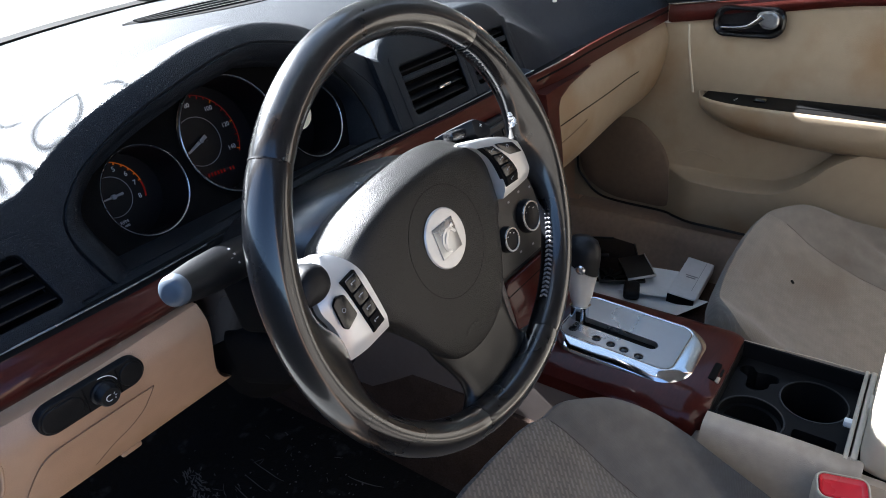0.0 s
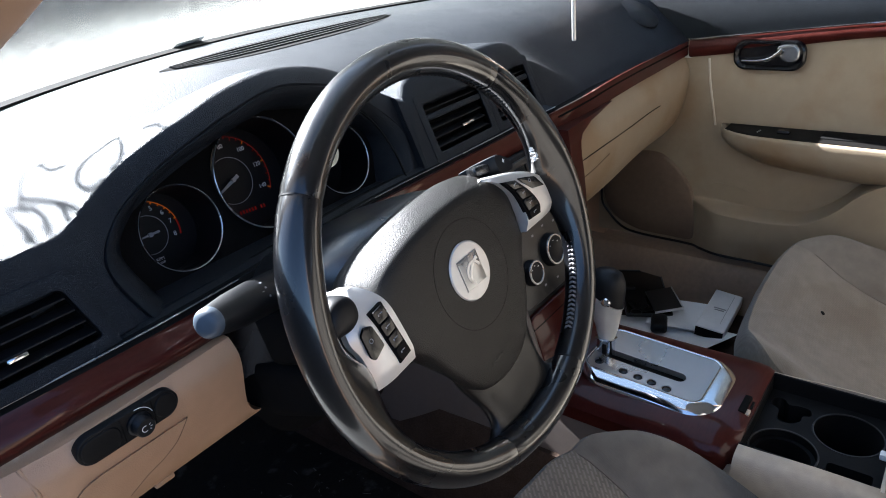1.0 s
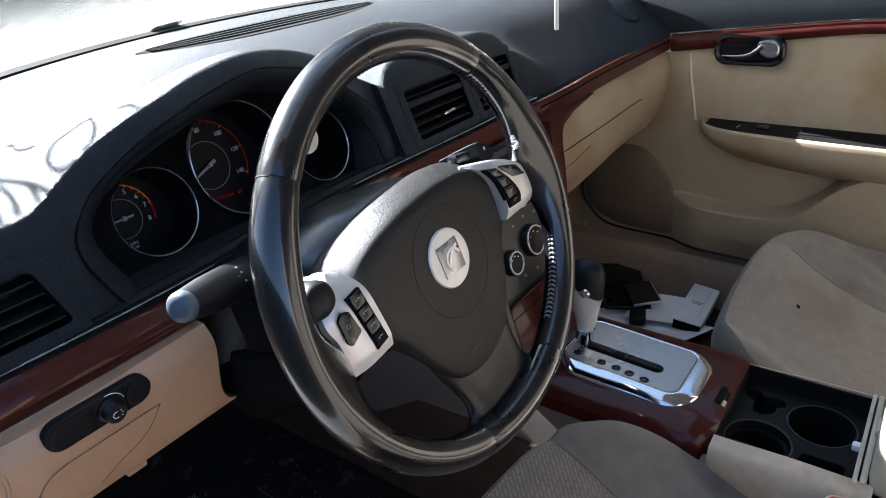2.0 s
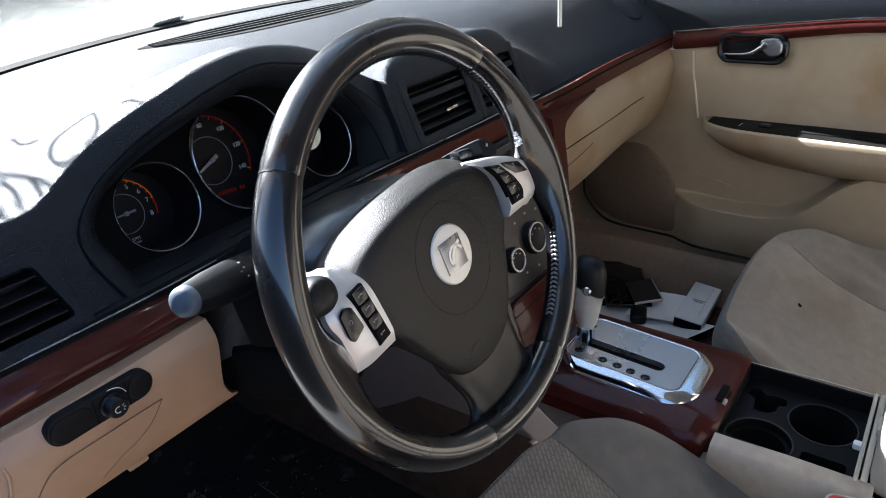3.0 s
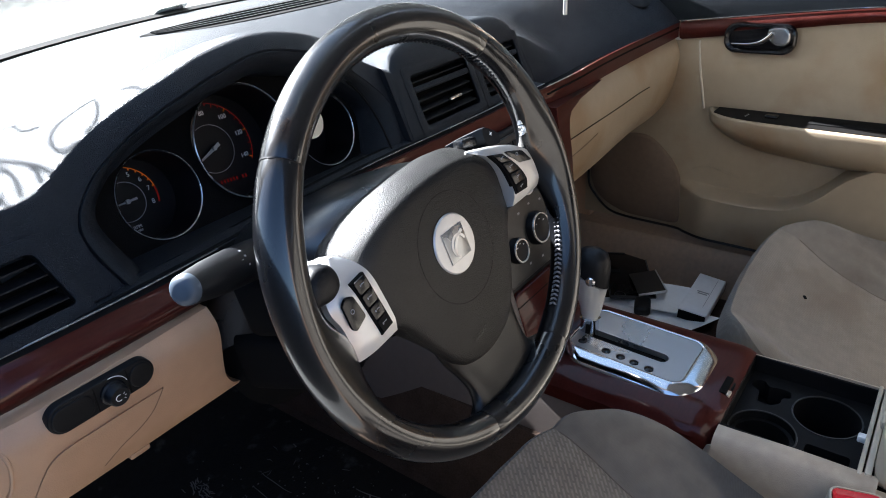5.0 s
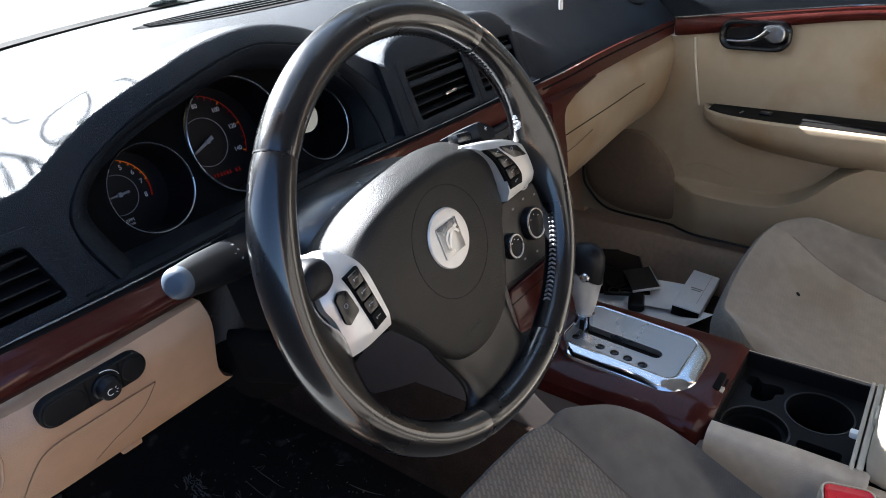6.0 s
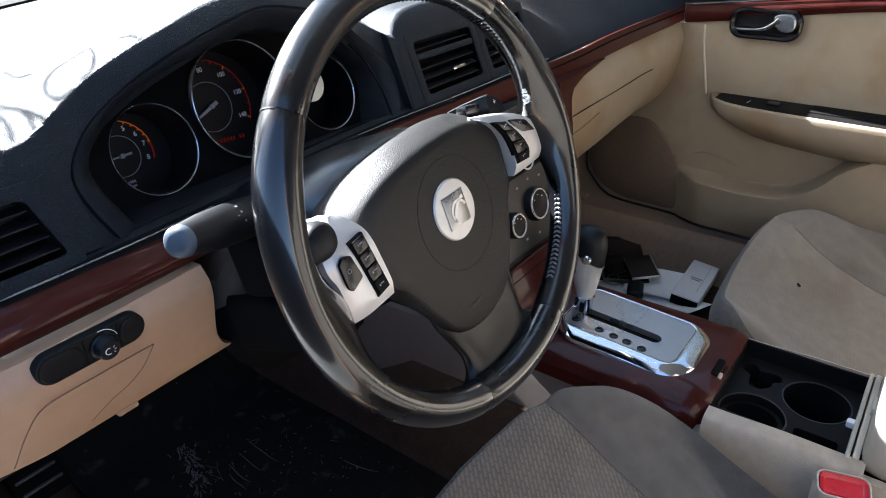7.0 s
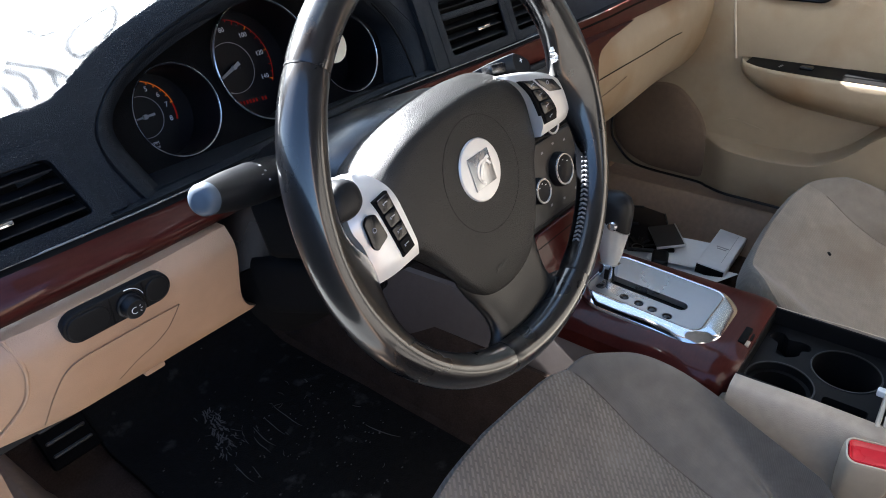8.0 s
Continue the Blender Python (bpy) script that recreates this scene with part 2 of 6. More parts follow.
def rbox(sx, sy, sz, r=0.004, seg=3, bm=None, at=(0, 0, 0)):
    """A box with rounded edges, centred."""
    b = bmesh.new()
    bmesh.ops.create_cube(b, size=1)
    bmesh.ops.scale(b, vec=(sx, sy, sz), verts=b.verts)
    bmesh.ops.bevel(b, geom=b.edges[:], offset=min(r, min(sx, sy, sz) * 0.49), segments=seg, affect="EDGES", profile=0.5)
    bmesh.ops.translate(b, vec=at, verts=b.verts)
    if bm is None:
        return b
    me = bpy.data.meshes.new("tmp")
    b.to_mesh(me)
    bm.from_mesh(me)
    bpy.data.meshes.remove(me)
    b.free()
    return bm


def prism(outline, z0, z1, r=0.0, seg=3):
    """An outline in x, y raised from z0 to z1, its top edge rounded by r."""
    bm = bmesh.new()
    cx, cy = sum(p[0] for p in outline) / len(outline), sum(p[1] for p in outline) / len(outline)

    def inset(d):
        out = []
        n = len(outline)
        for i in range(n):
            a, b, c = Vector(outline[i - 1]), Vector(outline[i]), Vector(outline[(i + 1) % n])
            t = ((b - a).normalized() + (c - b).normalized())
            t = t.normalized() if t.length > 1e-6 else Vector((1, 0))
            nrm = Vector((-t.y, t.x))
            if nrm.dot(Vector((cx, cy)) - b) < 0:
                nrm = -nrm
            out.append(b + nrm * d)
        return out

    rings = [[(x, y, z0) for x, y in outline]]
    if r:
        for k in range(seg + 1):
            a = math.pi / 2 * k / seg
            rings.append([(x, y, z1 - r + r * math.sin(a)) for x, y in inset(r * (1 - math.cos(a)))])
    else:
        rings.append([(x, y, z1) for x, y in outline])
    return loft(rings, bm=bm)


def round_rect(w, h, r, seg=5, cx=0.0, cy=0.0):
    out = []
    for qx, qy, a0 in ((1, 1, 0), (-1, 1, 90), (-1, -1, 180), (1, -1, 270)):
        for k in range(seg + 1):
            a = radians(a0 + 90 * k / seg)
            out.append((cx + qx * (w / 2 - r) + r * math.cos(a), cy + qy * (h / 2 - r) + r * math.sin(a)))
    return out


def circle(r, n=32, cx=0.0, cy=0.0):
    return [(cx + r * math.cos(2 * math.pi * k / n), cy + r * math.sin(2 * math.pi * k / n)) for k in range(n)]


def smooth_line(pts, n=8):
    """A Catmull-Rom line through points."""
    pts = [Vector(p) for p in pts]
    ext = [pts[0] * 2 - pts[1], *pts, pts[-1] * 2 - pts[-2]]
    out = []
    for i in range(1, len(ext) - 2):
        a, b, c, d = ext[i - 1:i + 3]
        for k in range(n):
            t = k / n
            out.append(0.5 * (2 * b + (c - a) * t + (2 * a - 5 * b + 4 * c - d) * t * t + (3 * b - a - 3 * c + d) * t ** 3))
    return out + [pts[-1]]


def closed_line(pts, n=6):
    """A closed smooth outline through points."""
    pts = [Vector(p) for p in pts]
    m, out = len(pts), []
    for i in range(m):
        a, b, c, d = pts[i - 1], pts[i], pts[(i + 1) % m], pts[(i + 2) % m]
        for k in range(n):
            t = k / n
            out.append(0.5 * (2 * b + (c - a) * t + (2 * a - 5 * b + 4 * c - d) * t * t + (3 * b - a - 3 * c + d) * t ** 3))
    return out


def tube(path, radius, n=10, closed=False, bm=None):
    """A round bar along a path; radius may be a list."""
    path = [Vector(p) for p in path]
    rad = radius if isinstance(radius, (list, tuple)) else [radius] * len(path)
    rings, up = [], Vector((0.13, 0.21, 0.97))
    m = len(path)
    for i, p in enumerate(path):
        t = (path[(i + 1) % m] - path[i - 1]) if closed else (path[min(i + 1, m - 1)] - path[max(i - 1, 0)])
        t.normalize()
        x = up.cross(t).normalized()
        up = t.cross(x)
        rings.append([p + (x * math.cos(2 * math.pi * k / n) + up * math.sin(2 * math.pi * k / n)) * rad[i] for k in range(n)])
    return loft(rings + ([rings[0]] if closed else []), cap=not closed, bm=bm)


def lathe(profile, n=36, cap=True):
    """A solid of revolution about z from (radius, height) pairs."""
    return loft([[(r * math.cos(2 * math.pi * k / n), r * math.sin(2 * math.pi * k / n), z) for k in range(n)] for r, z in profile], cap=cap)


def ring(radius, section, n=64):
    """A ring about z with a given closed (radial, height) section."""
    rings = []
    for k in range(n + 1):
        a = 2 * math.pi * k / n
        rings.append([((radius + r) * math.cos(a), (radius + r) * math.sin(a), z) for r, z in section])
    bm = loft(rings, cap=False)
    bmesh.ops.remove_doubles(bm, verts=bm.verts, dist=1e-6)
    return bm


def words(text, size, mat, parent, m, name="lettering", label=""):
    """Raised lettering in the built-in font, as a mesh."""
    cu = bpy.data.curves.new("lettering", "FONT")
    cu.body, cu.size, cu.align_x, cu.align_y, cu.extrude = text, size, "CENTER", "CENTER", 0.00015
    tmp = new("lettering_curve", cu)
    me = bpy.data.meshes.new_from_object(tmp.evaluated_get(bpy.context.evaluated_depsgraph_get()))
    bpy.data.objects.remove(tmp)
    bpy.data.curves.remove(cu)
    me.materials.append(mat)
    ob = new(name, me)
    ob.parent = parent
    ob.matrix_basis = m
    if label:
        ob["label"] = label
    return ob


def holed(outline, holes, z, depth, bm=None):
    """A plate at height z with holes; each hole has walls and a floor at its own depth."""
    bm = bm or bmesh.new()
    edges = []
    for loop in (outline, *[h for h, _ in holes]):
        vs = [bm.verts.new((x, y, z)) for x, y in loop]
        edges += [bm.edges.new((a, b)) for a, b in zip(vs, vs[1:] + vs[:1])]
    bmesh.ops.triangle_fill(bm, edges=edges, use_beauty=True)
    for loop, d in holes:
        loft([[(x, y, z) for x, y in loop], [(x, y, z - d) for x, y in loop]], cap=False, bm=bm)
        bm.faces.new([bm.verts.new((x, y, z - d)) for x, y in loop])
    loft([[(x, y, z) for x, y in outline], [(x, y, z - depth) for x, y in outline]], cap=False, bm=bm)
    bmesh.ops.remove_doubles(bm, verts=bm.verts, dist=1e-6)
    return bm


def lerp(a, b, t):
    return a + (b - a) * t


def step01(t):
    t = min(max(t, 0), 1)
    return t * t * (3 - 2 * t)


def table(x, pts):
    """A smooth monotone reading of a table of (x, y)."""
    if x <= pts[0][0]:
        return pts[0][1]
    for i in range(len(pts) - 1):
        (x0, y0), (x1, y1) = pts[i], pts[i + 1]
        if x <= x1:
            s = (y1 - y0) / (x1 - x0)
            sa = (y1 - pts[i - 1][1]) / (x1 - pts[i - 1][0]) if i else s
            sb = (pts[i + 2][1] - y0) / (pts[i + 2][0] - x0) if i + 2 < len(pts) else s
            t, h = (x - x0) / (x1 - x0), x1 - x0
            return (2 * t ** 3 - 3 * t * t + 1) * y0 + (t ** 3 - 2 * t * t + t) * h * sa + (3 * t * t - 2 * t ** 3) * y1 + (t ** 3 - t * t) * h * sb
    return pts[-1][1]


def span(a, b, n):
    return [a + (b - a) * i / n for i in range(n + 1)]


# ---- the setting: ground and car shell ----
def ground_sheet():
    bm = slab(lambda u, v: (u, v, 0.0), [-3000, -40, -8, 0, 8, 40, 3000], [-3000, -40, -8, 0, 8, 40, 3000], (0, 0, -0.2))
    tagged(part("ground", bm, GROUNDM), "grey sunlit gravel ground round the car", "ground", kind="structure")


def side_blockers():
    # two unseen dark walls, added to block low sky and ground light
    w = slab(lambda y, z: (-1.45, y, z), span(-6, 6, 4), span(0, 1.2, 2), (-0.2, 0, 0))
    tagged(part("blocker_side", w, BLOCKERM), "added unseen dark wall blocking light on the driver's side", "wall", kind="structure")
    w = slab(lambda y, z: (2.7, y, z), span(-6, 6, 4), span(0, 2.7, 2), (0.2, 0, 0))
    tagged(part("blocker_far_side", w, BLOCKERM), "added unseen dark wall blocking light beyond the passenger side", "wall", kind="structure")




def car_shell():
    floor = slab(lambda x, y: (x, y, 0.29 + 0.30 * step01((y - 0.62) / 0.30) + 0.16 * step01(1 - abs(x) / 0.16)), span(-0.76, 0.78, 44), [-1.6, -0.9, -0.4, 0.0, 0.3, 0.55, 0.62, 0.68, 0.74, 0.80, 0.86, 0.92], (0, 0, -0.05))
    tagged(part("floor", floor, CARPET), "dark brown carpeted car floor with a raised tunnel", "floor", kind="structure")
    fire = slab(lambda x, z: (x, 0.92 - 0.04 * (z - 0.5), z), span(-0.78, 0.78, 2), span(0.25, 0.98, 3), (0, 0.04, 0))
    tagged(part("wall_front", fire, CARPET), "dark carpeted bulkhead behind the dashboard", "wall", kind="structure")
    back = slab(lambda x, z: (x, -1.6, z), span(-0.8, 0.8, 2), span(0.25, 1.36, 2), (0, -0.05, 0))
    tagged(part("wall_rear", back, BOLSTER), "plain beige rear wall of the cabin", "wall", kind="structure")
    roof = slab(lambda x, y: (x, y, 1.40 - 0.07 * (x / 0.58) ** 4 - 0.10 * max(0, y + 0.45) ** 2), span(-0.58, 0.58, 12), span(-1.6, -0.06, 10), (0, 0, 0.03))
    tagged(part("ceiling", roof, HEADLINER), "light grey headliner under the car roof", "ceiling", kind="structure")
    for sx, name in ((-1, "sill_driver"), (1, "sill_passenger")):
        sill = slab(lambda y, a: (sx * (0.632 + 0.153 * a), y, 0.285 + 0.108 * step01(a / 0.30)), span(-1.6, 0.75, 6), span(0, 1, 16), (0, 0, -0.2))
        tagged(part(name, sill, SHADEDTAN), "tan plastic door sill cover", "sill", kind="structure")
    kick = slab(lambda y, z: (-0.715 + 0.06 * step01((y - 0.5) / 0.3), y, z), span(0.37, 0.9, 8), span(0.30, 0.80, 5), (-0.03, 0, 0))
    tagged(part("kick_panel_driver", kick, TAN), "tan footwell side trim", "kick panel", kind="structure")
    kick = slab(lambda y, z: (0.715 - 0.06 * step01((y - 0.5) / 0.3), y, z), span(0.375, 0.9, 8), span(0.30, 0.80, 5), (0.03, 0, 0))
    tagged(part("kick_panel_passenger", kick, TAN), "tan footwell side trim", "kick panel", kind="structure")


def glass_point(x, t):
    y = lerp(0.775 - 0.6 * x * x, -0.02 - 0.25 * x * x, t)
    z = lerp(1.005, 1.375 - 0.15 * x * x, t) + 0.02 * math.sin(math.pi * t)
    return Vector((x, y, z))


def windscreen():
    t = thing("windscreen", "dusty laminated windscreen above the dashboard", "windscreen", kind="structure")
    pane = part("pane", slab(glass_point, span(-0.66, 0.66, 16), span(0, 1, 10), (0, 0.003, 0.004)), GLASS, t)
    pane.visible_shadow = False
    seal = slab(lambda x, v: (x, 0.716 - 0.585 * x * x + 0.026 * v, 1.0225 + 0.002 * v), span(-0.70, 0.70, 30), span(0, 1, 2), (0, 0, -0.03))
    part("seal", seal, DARKVOID, t, "black rubber seal at the foot of the glass")
    w = thing("wiper", "black windscreen wiper resting outside the glass", "wiper")
    blade = smooth_line([(-0.46, 0.650, 1.022), (-0.25, 0.725, 1.026), (-0.13, 0.752, 1.031)], 8)
    part("blade", tube(blade, 0.007, 8), BLACK, w)
    part("cap", rbox(0.062, 0.034, 0.026, 0.007, 3, at=(-0.127, 0.748, 1.0335)), BLACK, w, "black wiper cap")


def pillars():
    for sx, name in ((-1, "pillar_driver"), (1, "pillar_passenger")):
        path = smooth_line([(sx * 0.735, 0.50, 0.95), (sx * 0.700, 0.38, 1.045), (sx * 0.637, 0.185, 1.145), (sx * 0.595, 0.03, 1.235), (sx * 0.57, -0.12, 1.325)], 6)
        rings = [[p + Vector((a, b * 0.5, b * 0.85)) for a, b in round_rect(0.06, 0.06, 0.02, 4)] for p in path]
        tagged(part(name, loft(rings), TAN), "tan plastic trim of the windscreen pillar", "pillar", kind="structure")
        rail = smooth_line([(sx * 0.57, -0.12, 1.325), (sx * 0.58, -0.5, 1.36), (sx * 0.58, -1.6, 1.33)], 6)
        tagged(part(name.replace("pillar", "roof_rail"), tube(rail, 0.04, 10), HEADLINER), "grey roof rail trim", "roof rail", kind="structure")
        post = loft([[(sx * (0.61 + 0.13 * (1 - k / 5)) + a, -0.76 + b, 0.35 + 0.99 * k / 5) for a, b in round_rect(0.07, 0.13, 0.02, 3)] for k in range(6)])
        tagged(part(name.replace("pillar", "door_post"), post, TAN), "tan trim of the door post", "door post", kind="structure")


def bonnet():
    t = thing("bonnet", "white bonnet seen through the windscreen", "bonnet", kind="structure")
    part("panel", slab(lambda x, y: (x, y, 0.985 - 0.10 * ((y - 0.8) / 1.0) ** 2 - 0.10 * x * x), span(-0.75, 0.75, 12), span(0.86, 1.85, 10), (0, 0, -0.03)), PAINT, t)
    part("nose", slab(lambda x, v: (x, 1.85 + 0.12 * math.sin(v * 1.57), 0.87 - 0.1 * x * x - 0.5 * v), span(-0.75, 0.75, 8), span(0, 1, 6), (0, -0.05, 0)), PAINT, t)


ground_sheet()
side_blockers()
car_shell()
windscreen()
pillars()
bonnet()


# ---- dashboard ----
LEAN = radians(22)
FACE_N = Vector((0, -math.cos(LEAN), math.sin(LEAN)))
HOOD_X = -0.372
# the driver's half of the oval opening in the hood, from its foot over the shoulder to the crown
OVAL = [(-0.183, 0.862), (-0.188, 0.876), (-0.195, 0.893), (-0.203, 0.915), (-0.206, 0.933), (-0.201, 0.948), (-0.189, 0.9620), (-0.174, 0.9752), (-0.1485, 0.9920), (-0.1255, 1.0053), (-0.103, 1.0164), (-0.077, 1.0255), (-0.048, 1.0330), (-0.018, 1.0392), (0.0, 1.0410)]
HALF = smooth_line([(x, 0, z) for x, z in OVAL], 6)
RIGHT_SQUEEZE = 0.92
CROWN = sorted((p.x, p.z) for p in HALF if p.z >= 0.933)
HOOD_L, HOOD_R = HOOD_X - 0.206, HOOD_X + 0.206 * RIGHT_SQUEEZE


def hood_side(x):
    u = x - HOOD_X
    return -abs(u) if u < 0 else -u / RIGHT_SQUEEZE


def opening_top(x):
    return table(hood_side(x), CROWN)


def in_hood(x):
    return HOOD_L < x < HOOD_R


def face_y(z):
    return 0.2022 + (z - 0.89) * math.tan(LEAN)


def edge_y(x, z):
    return lerp(face_y(z), 0.212, step01((hood_side(x) + 0.203) / 0.12))


def crest(x):
    return table(hood_side(x), [(-0.40, 0.968), (-0.29, 0.970), (-0.255, 0.9705), (-0.224, 0.9725), (-0.190, 0.9865), (-0.160, 1.0030), (-0.112, 1.0275), (-0.072, 1.0420), (-0.030, 1.0505), (0.0, 1.0530)])


def pod(x):
    u = abs(x + 0.028) / 0.150
    return 0.86 + 0.141 * max(0.0, 1 - u ** 6) ** (1 / 6)


def front_y(x):
    return 0.199 - 0.008 * step01((x + 0.25) / 0.08) - 0.008 * step01((x - 0.15) / 0.2)


TOP_TABLE = [(0.19, 0.968), (0.24, 0.977), (0.30, 0.990), (0.38, 1.004), (0.54, 1.018), (0.82, 1.02)]
PAD_TABLE = [(0, 0.886), (0.020, 0.906), (0.060, 0.937), (0.105, 0.973), (0.14, 0.991), (0.20, 1.005), (0.34, 1.017), (0.62, 1.02)]


def soft_max(a, b, k):
    t = min(max(0.5 + 0.5 * (b - a) / k, 0), 1)
    return lerp(a, b, t) + k * t * (1 - t) * 0.5


def soft_min(a, b, k):
    return -soft_max(-a, -b, k)


def pad_front(x):
    """Where the pad's sheet begins: at the trim, or at the rim of the hood's opening."""
    if in_hood(x):
        z = opening_top(x)
        return edge_y(x, z), z
    return front_y(x), 0.886


def pad_z(x, y):
    w = step01((x - 0.10) / 0.15)
    d = y - front_y(x)
    h = crest(x) + 0.0015
    yc = lerp(0.240, 0.224, step01((hood_side(x) + 0.25) / 0.10))
    top = table(y, TOP_TABLE) + (h - table(yc, TOP_TABLE)) * (1 - step01((y - yc) / 0.17))
    y0, z0 = pad_front(x)
    z = soft_min(z0 + 2.475 * (y - y0), top, lerp(0.008, 0.028, step01((hood_side(x) + 0.19) / 0.08)))
    z = lerp(z, table(d, PAD_TABLE), w)
    cap = pod(x) - 1.2 * max(0, y - 0.26) ** 2
    if x < HOOD_R:
        return z
    return soft_max(z, soft_min(0.886 + 2.475 * d, cap, 0.040), 0.006)


dash = thing("dashboard", "black and tan dashboard with mahogany-look trim", "dashboard")


def in_vent(p):
    if p.y > 0.30:
        return False
    return (p.x < -0.5985 - 0.26 * (p.z - 0.8895) and 0.887 < p.z < 0.942) or (-0.1465 < p.x < 0.1055 and 0.898 < p.z < 0.970)


def dash_pad():
    xs = span(-0.735, 0.735, 140) + [HOOD_L + s * 0.1 * 0.6 ** k for s in (-1, 1) for k in range(3, 16)] + [HOOD_R + s * 0.1 * 0.6 ** k for s in (-1, 1) for k in range(3, 16)] + [-0.028 + s * 0.150 * (1 - 0.5 ** k) for s in (-1, 1) for k in range(4, 11)] + [-0.1465, 0.1055]
    xs = sorted(set(round(x, 5) for x in xs))

    def fn(x, t):
        y0, y1 = pad_front(x)[0], 0.765 - 0.6 * x * x
        y = y0 + (y1 - y0) * t ** 2.0
        return (x, y, pad_z(x, y))
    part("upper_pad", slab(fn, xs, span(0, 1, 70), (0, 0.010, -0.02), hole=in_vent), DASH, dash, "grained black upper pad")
    # defroster grille: a lens-shaped near-black sheet, the slot's dark depth in colour, with slats
    y0, y1, x0, x1 = 0.522, 0.612, -0.283, 0.205
    xm = (x0 + x1) / 2
    lens = lambda x: max(0.02, 1 - abs((x - xm) / ((x1 - x0) / 2)) ** 3)
    zed = lambda x, y: pad_z(x, y)
    cav = slab(lambda x, v: (x, lerp(y0, y1, 0.5 + (v - 0.5) * lens(x)), zed(x, lerp(y0, y1, v)) + 0.0012), span(x0, x1, 40), span(0, 1, 6), (0, 0, -0.004))
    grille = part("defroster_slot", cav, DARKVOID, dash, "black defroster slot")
    for k in range(1, 5):
        v = k / 5
        sl = slab(lambda x, w: (x, lerp(y0, y1, 0.5 + (v - 0.5) * lens(x)) + 0.004 * (w - 0.5) * lens(x), zed(x, lerp(y0, y1, v)) + 0.0032), span(x0 + 0.02, x1 - 0.01, 30), [0, 1], (0, 0, -0.0025))
        part("slat", sl, BLACK, grille)
    # joint lines of the vent surround and of the pod's side panel
    def on_face(x, z):
        return Vector((x, 0.2022 + (z - 0.89) * math.tan(LEAN), z))
    line = [on_face(*q) for q in ((-0.735, 0.9515), (-0.66, 0.9505), (-0.618, 0.9475), (-0.603, 0.938), (-0.586, 0.905), (-0.578, 0.889))]
    part("joint", tube(smooth_line(line, 6), 0.0012, 6), DARKVOID, dash)
    line = [Vector((x, front_y(x) + 0.0010 + (z - 0.886) / 2.475, z)) for x, z in ((-0.242, 0.984), (-0.2245, 0.9575), (-0.2160, 0.926), (-0.2140, 0.893))]
    part("joint", tube(smooth_line(line, 6), 0.0012, 6), DARKVOID, dash)
    part("speaker_cover", lathe([(0.045, -0.004), (0.045, 0.002), (0.042, 0.004), (0.0005, 0.006)], 28), BLACK, dash, "round black corner speaker cover", facing((0.635, 0.262, pad_z(0.635, 0.262)), (-0.1, -0.55, 0.8)))


def trim_y(x):
    return table(x, [(-0.74, 0.190), (-0.55, 0.176), (-0.285, 0.178), (0.0, 0.176), (0.10, 0.166), (0.22, 0.156), (0.45, 0.164), (0.74, 0.178)])


def trim_top(x):
    return table(x, [(-0.74, 0.876), (-0.5, 0.884), (-0.285, 0.8930), (-0.1, 0.8915), (0.0, 0.892), (0.1, 0.896), (0.3, 0.903), (0.72, 0.888)])


def trim_low(x):
    return table(x, [(-0.74, 0.838), (-0.5, 0.850), (-0.285, 0.856), (0.0, 0.856), (0.1, 0.862), (0.3, 0.868), (0.72, 0.856)])


